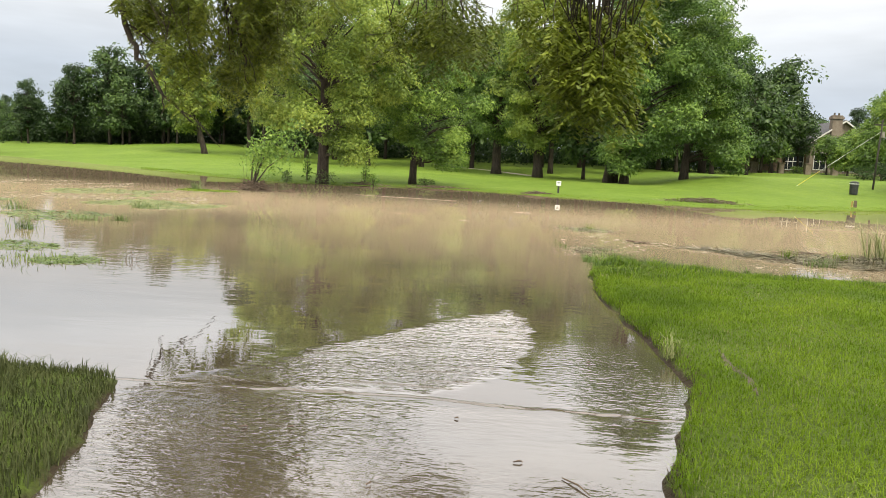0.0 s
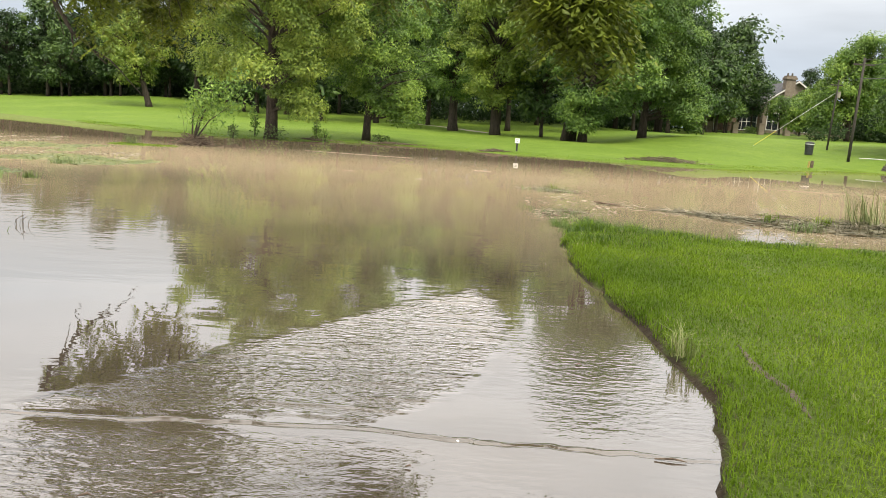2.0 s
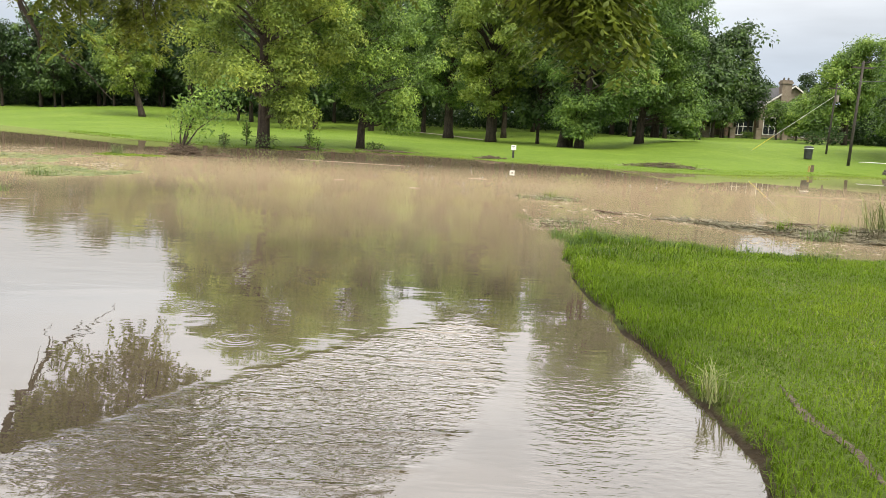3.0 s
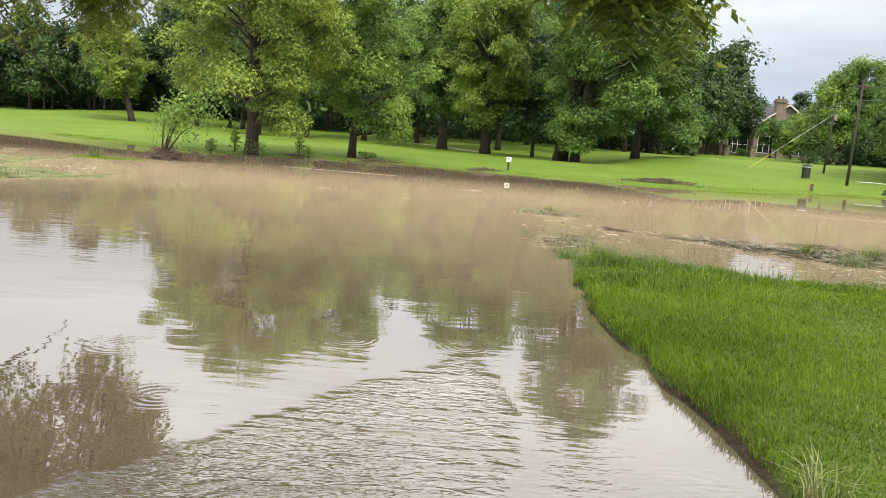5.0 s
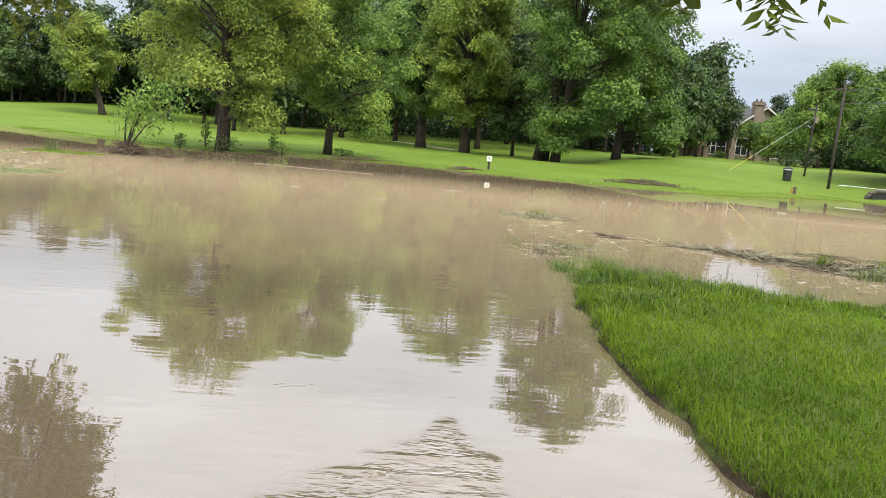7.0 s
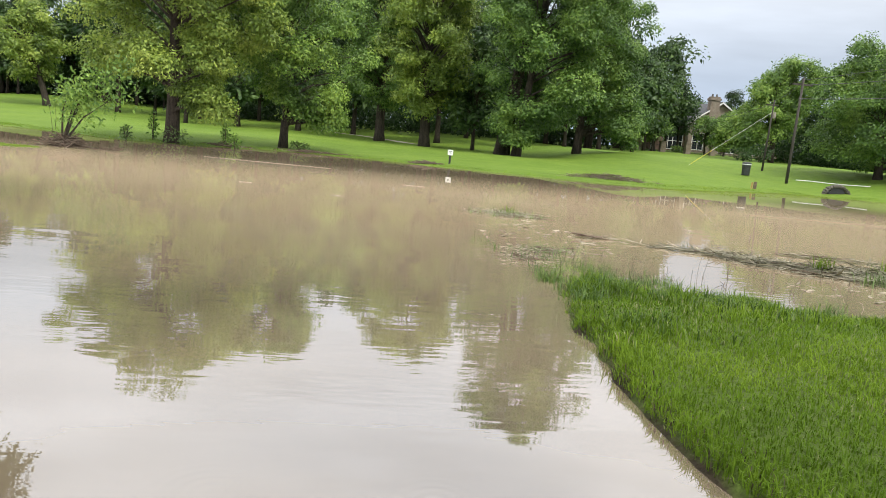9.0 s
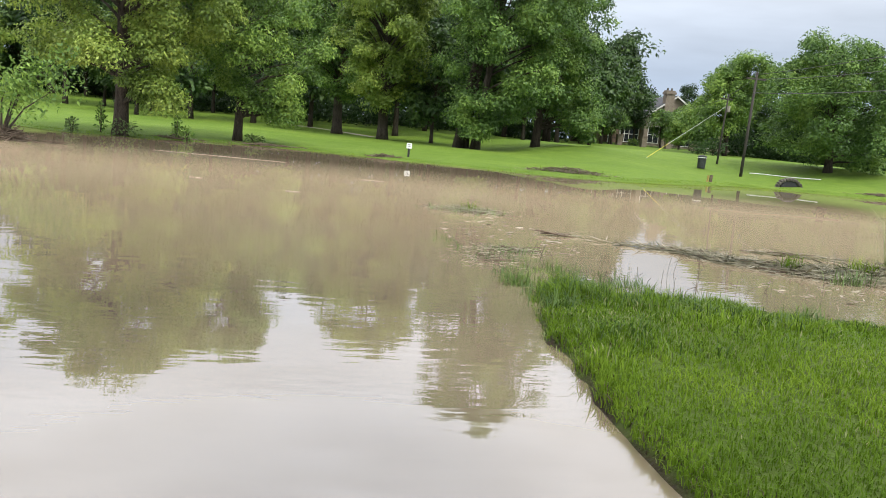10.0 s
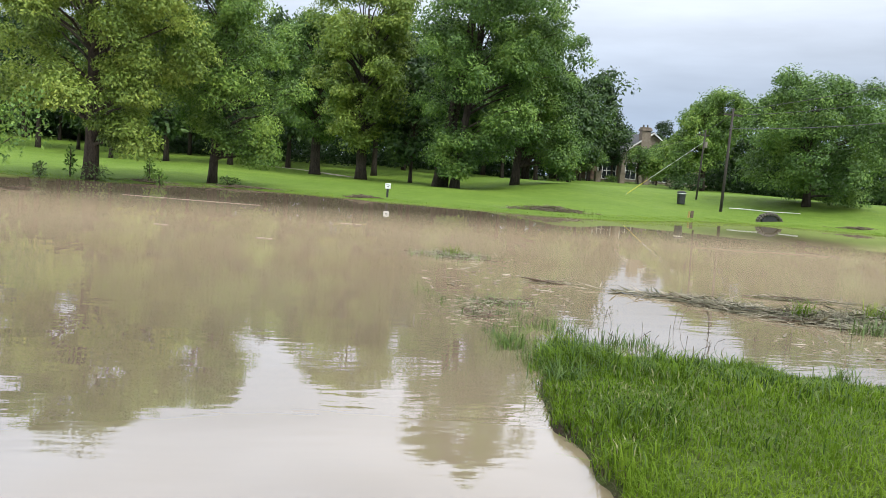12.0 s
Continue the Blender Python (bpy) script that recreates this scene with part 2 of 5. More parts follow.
def water_material():
    m, nt = mat_new("silty_flood_water")
    out = nd(nt, "ShaderNodeOutputMaterial")
    geo = nd(nt, "ShaderNodeNewGeometry")
    pos = geo.outputs["Position"]
    mp = nd(nt, "ShaderNodeMapping", [("Vector", pos)], Scale=(0.55, 1.5, 1))
    n1 = nd(nt, "ShaderNodeTexNoise", [("Vector", mp.outputs[0])], Scale=1.4, Detail=3.0, Roughness=0.5, Distortion=0.4)
    mp2 = nd(nt, "ShaderNodeMapping", [("Vector", pos)], Scale=(0.6, 1.6, 1))
    n2 = nd(nt, "ShaderNodeTexNoise", [("Vector", mp2.outputs[0])], Scale=7.0, Detail=2.0)
    gust = nd(nt, "ShaderNodeTexNoise", [("Vector", pos)], Scale=0.25, Detail=2.0)
    amp = rng(nt, gust.outputs["Fac"], 0.4, 0.65, 0.10, 1.0)
    fine = nd(nt, "ShaderNodeMath", [(0, n2.outputs["Fac"]), (1, amp)])
    fine.operation = "MULTIPLY"
    sep = nd(nt, "ShaderNodeSeparateXYZ", [(0, pos)])
    calm = rng(nt, sep.outputs["Y"], 14.0, 26.0).node
    left = rng(nt, calm.outputs[0], 0.0, 1.0, 1.0, 0.06)
    swell = nd(nt, "ShaderNodeMath", [(0, n1.outputs["Fac"]), (1, left)])
    swell.operation = "MULTIPLY"
    fine = nd(nt, "ShaderNodeMath", [(0, fine.outputs[0]), (1, left)])
    fine.operation = "MULTIPLY"
    b1 = nd(nt, "ShaderNodeBump", [("Height", swell.outputs[0])], Strength=0.5, Distance=0.006)
    b2 = nd(nt, "ShaderNodeBump", [("Height", fine.outputs[0]), ("Normal", b1.outputs[0])], Strength=0.5, Distance=0.003)
    # fine chop where the current runs over the path
    chop = nd(nt, "ShaderNodeAttribute")
    chop.attribute_name = "chop"
    mp4 = nd(nt, "ShaderNodeMapping", [("Vector", pos)], Scale=(0.62, 1.3, 1))
    n4 = nd(nt, "ShaderNodeTexNoise", [("Vector", mp4.outputs[0])], Scale=19.0, Detail=2.0, Roughness=0.55)
    hop = nd(nt, "ShaderNodeMath", [(0, n4.outputs["Fac"]), (1, chop.outputs["Fac"])])
    hop.operation = "MULTIPLY"
    b2 = nd(nt, "ShaderNodeBump", [("Height", hop.outputs[0]), ("Normal", b2.outputs[0])], Strength=1.0, Distance=0.014)
    n3 = nd(nt, "ShaderNodeTexNoise", [("Vector", pos)], Scale=0.12, Detail=5.0)
    silt = ramp(nt, n3.outputs["Fac"], [(0.3, (0.375, 0.291, 0.181)), (0.5, (0.418, 0.328, 0.211)), (0.72, (0.459, 0.366, 0.242))])
    # body colour is darker over the path than in the silty flood beyond
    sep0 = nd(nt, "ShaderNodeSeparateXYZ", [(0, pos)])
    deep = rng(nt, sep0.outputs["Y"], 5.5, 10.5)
    path_body = mixc(nt, rng(nt, n1.outputs["Fac"], 0.35, 0.65), (0.062, 0.050, 0.036), (0.090, 0.073, 0.054))
    # a middle tone at y 10 lightens to the full silt by 18
    mid_body = mixc(nt, rng(nt, n3.outputs["Fac"], 0.3, 0.7), (0.238, 0.186, 0.122), (0.280, 0.224, 0.152))
    stream = mixc(nt, rng(nt, sep0.outputs["Y"], 10.0, 18.0), mid_body, silt.outputs[0])
    body = mixc(nt, deep, path_body, stream)
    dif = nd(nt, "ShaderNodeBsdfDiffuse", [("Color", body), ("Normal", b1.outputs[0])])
    # the open flood lies calmer than the current over the path
    cur = rng(nt, sep.outputs["Y"], 10.0, 26.0)
    cur2 = nd(nt, "ShaderNodeMath", [(0, cur), (1, left)])
    cur2.operation = "MULTIPLY"
    rough = rng(nt, cur2.outputs[0], 0.0, 1.0, 0.015, 0.022)
    glo = nd(nt, "ShaderNodeBsdfGlossy", [("Normal", b2.outputs[0]), ("Roughness", rough)])
    fr = nd(nt, "ShaderNodeFresnel", [("Normal", b1.outputs[0])], IOR=1.45)
    gain = rng(nt, fr.outputs[0], 0.0, 0.36, 0.10, 0.76)
    top = nd(nt, "ShaderNodeMath", [(0, rng(nt, cur.node.outputs[0], 0.0, 1.0, 0.66, 0.56)), (1, rng(nt, sep.outputs["Y"], 21.0, 36.0, 0.40, 0.88))])
    top.operation = "MAXIMUM"
    gain = nd(nt, "ShaderNodeMath", [(0, gain), (1, rng(nt, sep.outputs["Y"], 21.0, 36.0, 0.0, 0.12))]).outputs[0]
    lim = nd(nt, "ShaderNodeMath", [(0, gain), (1, top.outputs[0])])
    lim.operation = "MINIMUM"
    mx = nd(nt, "ShaderNodeMixShader", [(0, lim.outputs[0]), (1, dif.outputs[0]), (2, glo.outputs[0])])
    nt.links.new(mx.outputs[0], out.inputs[0])
    return m


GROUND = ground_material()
WATER = water_material()

# ---- mesh tools ----
R = np.random.default_rng(7)


class Acc:
    """Gathers vertices and faces for one mesh."""

    def __init__(self):
        self.v, self.f, self.n = [], [], 0

    def add(self, v, f):
        self.v.append(np.asarray(v, float))
        self.f += [tuple(i + self.n for i in q) for q in f]
        self.n += len(v)

    def box(self, x0, y0, z0, x1, y1, z1, bev=0.0):
        bm = bmesh.new()
        bmesh.ops.create_cube(bm, size=1.0)
        for w in bm.verts:
            w.co = Vector(((x0 + x1) / 2 + w.co.x * (x1 - x0), (y0 + y1) / 2 + w.co.y * (y1 - y0), (z0 + z1) / 2 + w.co.z * (z1 - z0)))
        if bev:
            bmesh.ops.bevel(bm, geom=bm.edges[:], offset=bev, segments=2, affect="EDGES")
        bm.verts.index_update()
        self.add([w.co[:] for w in bm.verts], [[w.index for w in q.verts] for q in bm.faces])
        bm.free()

    def tube(self, pts, radii, sides=6, cap=True):
        pts = np.asarray(pts, float)
        k = len(pts)
        tan = np.gradient(pts, axis=0)
        tan /= np.linalg.norm(tan, axis=1)[:, None] + 1e-9
        ref = np.array([0.0, 0, 1]) if abs(tan[0][2]) < 0.9 else np.array([1.0, 0, 0])
        vs = []
        for i in range(k):
            a = np.cross(tan[i], ref)
            a /= np.linalg.norm(a) + 1e-9
            b = np.cross(tan[i], a)
            ang = np.arange(sides) * 2 * np.pi / sides
            vs.append(pts[i] + radii[i] * (np.cos(ang)[:, None] * a + np.sin(ang)[:, None] * b))
        fs = []
        for i in range(k - 1):
            for j in range(sides):
                fs.append((i * sides + j, i * sides + (j + 1) % sides, (i + 1) * sides + (j + 1) % sides, (i + 1) * sides + j))
        if cap:
            fs.append(tuple(range(sides))[::-1])
            fs.append(tuple((k - 1) * sides + j for j in range(sides)))
        self.add(np.concatenate(vs), fs)

    def mesh(self, name):
        me = bpy.data.meshes.new(name)
        v = np.concatenate(self.v) if self.v else np.zeros((0, 3))
        me.from_pydata(v.tolist(), [], self.f)
        return me


def fast_mesh(name, verts, quads):
    """A mesh from arrays of vertices and of equal-sided faces."""
    me = bpy.data.meshes.new(name)
    k = quads.shape[1]
    me.vertices.add(len(verts))
    me.vertices.foreach_set("co", verts.astype(np.float32).ravel())
    me.loops.add(quads.size)
    me.loops.foreach_set("vertex_index", quads.astype(np.int32).ravel())
    me.polygons.add(len(quads))
    me.polygons.foreach_set("loop_start", np.arange(0, quads.size, k, dtype=np.int32))
    me.update(calc_edges=True)
    return me


def part(name, me, material, parent=None, label="", smooth=False, kind=""):
    if isinstance(me, Acc):
        me = me.mesh(name)
    me.materials.append(material)
    if smooth:
        me.polygons.foreach_set("use_smooth", [True] * len(me.polygons))
    ob = new(name, me)
    if parent is not None:
        ob.parent = parent
    if label or kind:
        tagged(ob, label, kind=kind)
    return ob


def thing(name, x, y, z, label, category, group="", rz=0.0):
    ob = new(name)
    ob.matrix_world = pose(x, y, z, 0, 0, rz)
    return tagged(ob, label, category, group)


def unit(v):
    return v / (np.linalg.norm(v, axis=-1, keepdims=True) + 1e-9)


def leaf_mesh(name, pos, axis, side, length, width, fold=0.25):
    """Folded rhombic leaves at pos, along axis, spread to side."""
    axis, side = unit(axis), unit(side)
    nrm = np.cross(axis, side)
    L, W = length[:, None], width[:, None]
    v = np.stack([pos, pos + axis * L * 0.45 + side * W * 0.5 + nrm * W * fold, pos + axis * L, pos + axis * L * 0.45 - side * W * 0.5 + nrm * W * fold], 1).reshape(-1, 3)
    i = np.arange(len(pos))[:, None] * 4
    return fast_mesh(name, v, np.concatenate([i, i + 1, i + 2, i + 3], 1))


def blade_mesh(name, base, height, width, lean, yaw, rs):
    """Grass blades: three-sided tips on a bent stem, two faces each."""
    n = len(base)
    d = np.stack([np.cos(yaw), np.sin(yaw), np.zeros(n)], 1)
    s = np.stack([-np.sin(yaw), np.cos(yaw), np.zeros(n)], 1) * width[:, None] * 0.5
    up = np.array([0, 0, 1.0])
    h, l = height[:, None], lean[:, None]
    mid = base + up * h * 0.6 + d * l * h * 0.3
    tip = base + up * h * np.sqrt(np.clip(1.0 - 0.35 * l, 0.3, 1)) + d * l * h
    v = np.stack([base - s, base + s, mid + s * 0.8, mid - s * 0.8, tip], 1).reshape(-1, 3)
    i = np.arange(n)[:, None] * 5
    tris = np.concatenate([np.concatenate([i, i + 1, i + 2], 1), np.concatenate([i, i + 2, i + 3], 1), np.concatenate([i + 3, i + 2, i + 4], 1)], 0)
    return fast_mesh(name, v, tris)


def lattice(seed, n=64):
    return np.random.default_rng(seed).random((n, n))


LAT = [lattice(i) for i in range(8)]


def vnoise(x, y, k=0):
    """Smooth value noise of unit cell size, 0 to 1."""
    g = LAT[k]
    xi, yi = np.floor(x).astype(int), np.floor(y).astype(int)
    fx, fy = x - xi, y - yi
    fx, fy = fx * fx * (3 - 2 * fx), fy * fy * (3 - 2 * fy)
    a, b, c, d = g[xi % 64, yi % 64], g[(xi + 1) % 64, yi % 64], g[xi % 64, (yi + 1) % 64], g[(xi + 1) % 64, (yi + 1) % 64]
    return (a * (1 - fx) + b * fx) * (1 - fy) + (c * (1 - fx) + d * fx) * fy


def step(x, a, b):
    t = np.clip((x - a) / (b - a), 0, 1)
    return t * t * (3 - 2 * t)


def signed(x, y, poly):
    """Distance to a closed outline, positive inside."""
    p = np.asarray(poly, float)
    best = np.full(x.shape, 1e9)
    inside = np.zeros(x.shape, bool)
    for a, b in zip(p, np.roll(p, -1, 0)):
        e = b - a
        t = np.clip(((x - a[0]) * e[0] + (y - a[1]) * e[1]) / (e @ e), 0, 1)
        best = np.minimum(best, np.hypot(x - a[0] - t * e[0], y - a[1] - t * e[1]))
        if a[1] != b[1]:
            cross = ((a[1] > y) != (b[1] > y)) & (x < (b[0] - a[0]) * (y - a[1]) / (b[1] - a[1]) + a[0])
            inside ^= cross
    return np.where(inside, best, -best)


# ---- ground ----
BANK_R = [(0.95, -30), (0.72, 1.0), (0.84, 3.4), (1.08, 4.45), (1.45, 5.4), (1.39, 6.5), (1.31, 7.7), (1.26, 9.0), (1.29, 10.2), (1.42, 11.4), (1.6, 12.2), (1.95, 12.75),
          (2.85, 12.3), (4.2, 11.85), (5.7, 11.4), (9, 10.6), (20, 8.5), (60, 5), (60, -30)]
BANK_L = [(-1.3, -30), (-1.55, 1.0), (-1.91, 2.95), (-2.03, 3.45), (-2.29, 4.3), (-2.45, 4.62), (-3.0, 4.66), (-3.4, 4.75), (-4.5, 4.5), (-7, 3.5), (-14, 2.0), (-60, -2), (-60, -30)]
SHORE_X = [-400, -120, -72, -55, -38, -26, -19, -14, -10, -6, -1, 3.4, 7, 11, 16, 20, 24, 28, 32, 40, 60, 120, 400]
SHORE_Y = [200, 125, 98, 84, 69, 56.5, 49.5, 46, 45.6, 49.3, 47.5, 45, 42.5, 40.8, 43.5, 47, 51, 53, 49.5, 44, 38, 30, 20]


def ground_z(x, y):
    x, y = np.asarray(x, float), np.asarray(y, float)
    d = y - np.interp(x, SHORE_X, SHORE_Y) + (vnoise(x * 0.35, y * 0.35, 1) - 0.5) * 1.6
    far = np.interp(d, [-6, -1.5, 0, 0.8, 3, 10, 22, 40, 55, 75, 95, 125, 400, 3000], [-0.4, -0.12, 0.0, 0.06, 0.14, 0.32, 0.62, 0.92, 1.6, 2.6, 3.5, 4.0, 5, 9])
    # the lawn by the creek bend climbs more steeply from the water
    steep = np.interp(d, [-6, -1.5, 0, 0.8, 3, 10, 16, 21, 30, 55, 75, 95, 125, 400, 3000], [-0.4, -0.12, 0.0, 0.07, 0.22, 0.72, 1.25, 1.82, 2.0, 2.3, 2.8, 3.5, 4.0, 5, 9])
    far = far + (steep - far) * step(x, 11, 22)
    far = far + np.where(d > 0, 0.045 * np.clip(d, 0, 45) * step(-x, 18, 55), 0)
    far = far + np.where(d > 2, (vnoise(x * 0.12, y * 0.12, 2) - 0.5) * 0.25 * step(d, 2, 12), 0)
    wob = (vnoise(x * 2.2, y * 2.2, 3) - 0.5) * 0.10 + (vnoise(x * 7, y * 7, 4) - 0.5) * 0.04
    r = signed(x, y, BANK_R) + wob
    right = np.interp(r, [-2.0, -0.15, 0, 0.035, 0.11, 0.4, 1.5, 4, 20], [-0.35, -0.10, 0.0, 0.05, 0.08, 0.11, 0.15, 0.20, 0.5])
    # the north side of the bank slips under water gently
    soft = np.interp(r, [-2.0, -0.3, 0, 0.5, 1.5, 4, 20], [-0.3, -0.06, 0.0, 0.04, 0.12, 0.20, 0.5])
    right = right + (soft - right) * step(y, 11.0, 12.2)
    lf = signed(x, y, BANK_L) + wob
    left = np.interp(lf, [-2.0, -0.15, 0, 0.08, 0.4, 3, 20], [-0.35, -0.08, 0.0, 0.05, 0.09, 0.16, 0.6])
    lump = (vnoise(x * 1.3, y * 1.3, 5) - 0.5) * 0.03
    return np.maximum(np.maximum(far, -0.35), np.maximum(right + lump * (r > 0), left + lump * (lf > 0)))


def gz(x, y):
    return float(ground_z(np.array([x]), np.array([y]))[0])


def graded(lo, hi, step0, spans, limit):
    """Coordinates: even from lo to hi, then through the spans of (to, step), then growing to limit."""
    mid = list(np.arange(lo, hi + 1e-6, step0))
    up, down = [], []
    x = mid[-1]
    for to, s in spans:
        while x < to:
            x += s
            up.append(x)
    s = spans[-1][1]
    while x < limit:
        s *= 1.35
        x += s
        up.append(x)
    return mid, up


gx_mid, gx_up = graded(-4.5, 7.5, 0.11, [(16, 0.5), (90, 1.6)], 3000)
_, gx_dn = graded(4.0, 4.5, 0.1, [(16, 0.5), (110, 1.8)], 3000)
gy_mid, gy_up = graded(0.8, 14.0, 0.11, [(36, 2.0), (58, 0.6), (150, 2.0)], 3000)
_, gy_dn = graded(-0.9, -0.8, 0.1, [(8, 1.0)], 200)
GXS = np.array([-a for a in gx_dn[::-1]] + gx_mid + gx_up)
GYS = np.array([-a for a in gy_dn[::-1]] + gy_mid + gy_up)
mx_, my_ = np.meshgrid(GXS, GYS)
gv = np.stack([mx_.ravel(), my_.ravel(), ground_z(mx_.ravel(), my_.ravel())], 1)
nx_, ny_ = len(GXS), len(GYS)
ii = (np.arange(ny_ - 1)[:, None] * nx_ + np.arange(nx_ - 1)[None, :]).ravel()[:, None]
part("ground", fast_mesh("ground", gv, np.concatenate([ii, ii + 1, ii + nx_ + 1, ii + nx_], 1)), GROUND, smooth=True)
tagged(bpy.data.objects["ground"], "bright green mown park lawn sloping down to flood water", "lawn", kind="structure")

# the path under the flood: slabs with joints
pth = thing("path", 0, 0, 0, "pale concrete park path running down under muddy water", "path")
pth["kind"] = "structure"
for k in range(6):
    a = Acc()
    y0 = -7.3 + k * 3.0
    top = [0.10 - 0.036 * (y0 + 7.3), 0.10 - 0.036 * (y0 + 2.98 + 7.3)]
    a.add([(-2.2, y0, top[0] - 0.2), (1.0, y0, top[0] - 0.2), (1.0, y0 + 2.98, top[1] - 0.2), (-2.2, y0 + 2.98, top[1] - 0.2),
           (-2.2, y0, top[0] - 0.09), (1.0, y0, top[0] - 0.09), (1.0, y0 + 2.98, top[1] - 0.09), (-2.2, y0 + 2.98, top[1] - 0.09)],
          [(0, 3, 2, 1), (4, 5, 6, 7), (0, 1, 5, 4), (1, 2, 6, 5), (2, 3, 7, 6), (3, 0, 4, 7)])
    part("slab", a, CONCRETE, pth)

# ---- water ----
RIFFLE = [(-2.1, 4.75), (-1.75, 5.1), (-1.55, 5.45), (-1.3, 6.0), (-0.9, 6.55), (-0.5, 7.15), (-0.1, 7.6), (0.15, 7.97), (0.3, 7.6), (0.34, 6.9), (0.3, 6.3), (0.12, 5.55), (-0.1, 5.1), (-0.42, 4.82)]
PX = np.arange(-2.9, 1.7001, 0.018)
PY = np.concatenate([np.arange(1.2, 4.56, 0.018), np.arange(4.56, 4.80, 0.006), np.arange(4.80, 8.8001, 0.018)])
wx, wy = (a.ravel() for a in np.meshgrid(PX, PY))
crack_y = np.interp(wx, [-3, -1.55, -1.0, -0.41, 0.11, 0.5, 1.0, 1.4], [4.66, 4.66, 4.715, 4.71, 4.67, 4.645, 4.62, 4.64]) + (vnoise(wx * 6, wy * 0, 2) - 0.5) * 0.03 + (vnoise(wx * 19, wy * 0, 3) - 0.5) * 0.022
rif = step(signed(wx, wy, RIFFLE) + (vnoise(wx * 9, wy * 9, 3) - 0.5) * 0.10, -0.06, 0.12)
phase = wy / 0.165 + 1.3 * vnoise(wx * 0.8, wy * 2.0, 4) + 0.35 * vnoise(wx * 3.5, wy * 6, 6)
crest = np.exp(-(((phase % 1.0) - 0.5) / 0.10) ** 2) * np.clip(1.7 * vnoise(wx * 2.2, wy * 8, 5) - 0.35, 0, 1)
wz = rif * (0.0115 * crest + 0.0030 * (vnoise(wx * 11, wy * 24, 6) - 0.5) + 0.0022 * (vnoise(wx * 22, wy * 30, 7) - 0.5))
below = step(crack_y - wy, 0.0, 0.25)
stir = below * np.clip(1.5 * vnoise(wx * 0.9 + 5, wy * 1.2, 1) - 0.25, 0.05, 1)
wz += stir * (0.0035 * (vnoise(wx * 4 + wy, wy * 13, 2) - 0.5) + 0.0040 * (vnoise(wx * 11, wy * 26 + wx * 5, 3) - 0.5) + 0.003 * (vnoise(wx * 24, wy * 40, 0) - 0.5))
side = step(wx, 0.25, 0.5) * step(wy, 4.6, 4.9) * (1 - step(wy, 6.0, 6.9)) * (1 - step(wx, 1.1, 1.5))
wz += side * (0.0012 * (vnoise(wx * 9, wy * 22, 1) - 0.5) + 0.0016 * (vnoise(wx * 20, wy * 38, 4) - 0.5)) * vnoise(wx * 2, wy * 2.4, 7)
dcr = wy - crack_y
live = step(wx, -3.2, -2.4) * (1 - step(wx, 1.0, 1.45))
wz += live * (0.007 * np.exp(-((dcr - 0.012) / 0.009) ** 2) - 0.009 * np.exp(-((dcr + 0.010) / 0.009) ** 2)) * np.clip(0.15 + 1.3 * vnoise(wx * 3, wy * 0, 5) * (0.25 + 1.2 * vnoise(wx * 13, wy * 40, 1)), 0, 1.4)
for cx, cy, r0, amp in ((-1.35, 6.9, 0.16, 0.0016), (-1.05, 6.75, 0.10, 0.0012), (0.15, 8.2, 0.16, 0.0008), (-0.6, 8.2, 0.18, 0.0009), (-1.9, 7.7, 0.2, 0.001)):
    q = np.hypot(wx - cx, wy - cy)
    wz += amp * np.sin(2 * np.pi * q / 0.045) * np.exp(-((q - r0 * 0.6) / (r0 * 0.5)) ** 2)
rim = step(wx, -2.9, -2.6) * (1 - step(wx, 1.45, 1.7)) * step(wy, 1.2, 1.5) * (1 - step(wy, 8.5, 8.8))
wz *= rim
chop_v = rim * np.clip(rif * (0.55 + 0.6 * vnoise(wx * 3, wy * 3, 0)) + 0.75 * stir + 0.25 * side, 0, 1.1)
npx, npy = len(PX), len(PY)
jj = (np.arange(npy - 1)[:, None] * npx + np.arange(npx - 1)[None, :]).ravel()[:, None]
wverts = np.stack([wx, wy, wz], 1)
wquads = np.concatenate([jj, jj + 1, jj + npx + 1, jj + npx], 1)
x0, x1, y0, y1 = PX[0], PX[-1], PY[0], PY[-1]
B = 3000.0
outer = [(-B, -60, 0), (B, -60, 0), (B, y0, 0), (-B, y0, 0), (-B, y1, 0), (B, y1, 0), (B, B, 0), (-B, B, 0), (x0, y0, 0), (x0, y1, 0), (x1, y0, 0), (x1, y1, 0)]
o = len(wverts)
wquads = np.concatenate([wquads, np.array([[o, o + 1, o + 2, o + 3], [o + 4, o + 5, o + 6, o + 7], [o + 3, o + 8, o + 9, o + 4], [o + 10, o + 2, o + 5, o + 11]])])
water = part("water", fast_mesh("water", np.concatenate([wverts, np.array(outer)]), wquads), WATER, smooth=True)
ca = water.data.attributes.new("chop", "FLOAT", "POINT")
ca.data.foreach_set("value", np.concatenate([chop_v, np.zeros(len(outer))]).astype(np.float32))
tagged(water, "brown silty flood water with tree reflections and riffles", "water", kind="structure")

# ---- trees ----


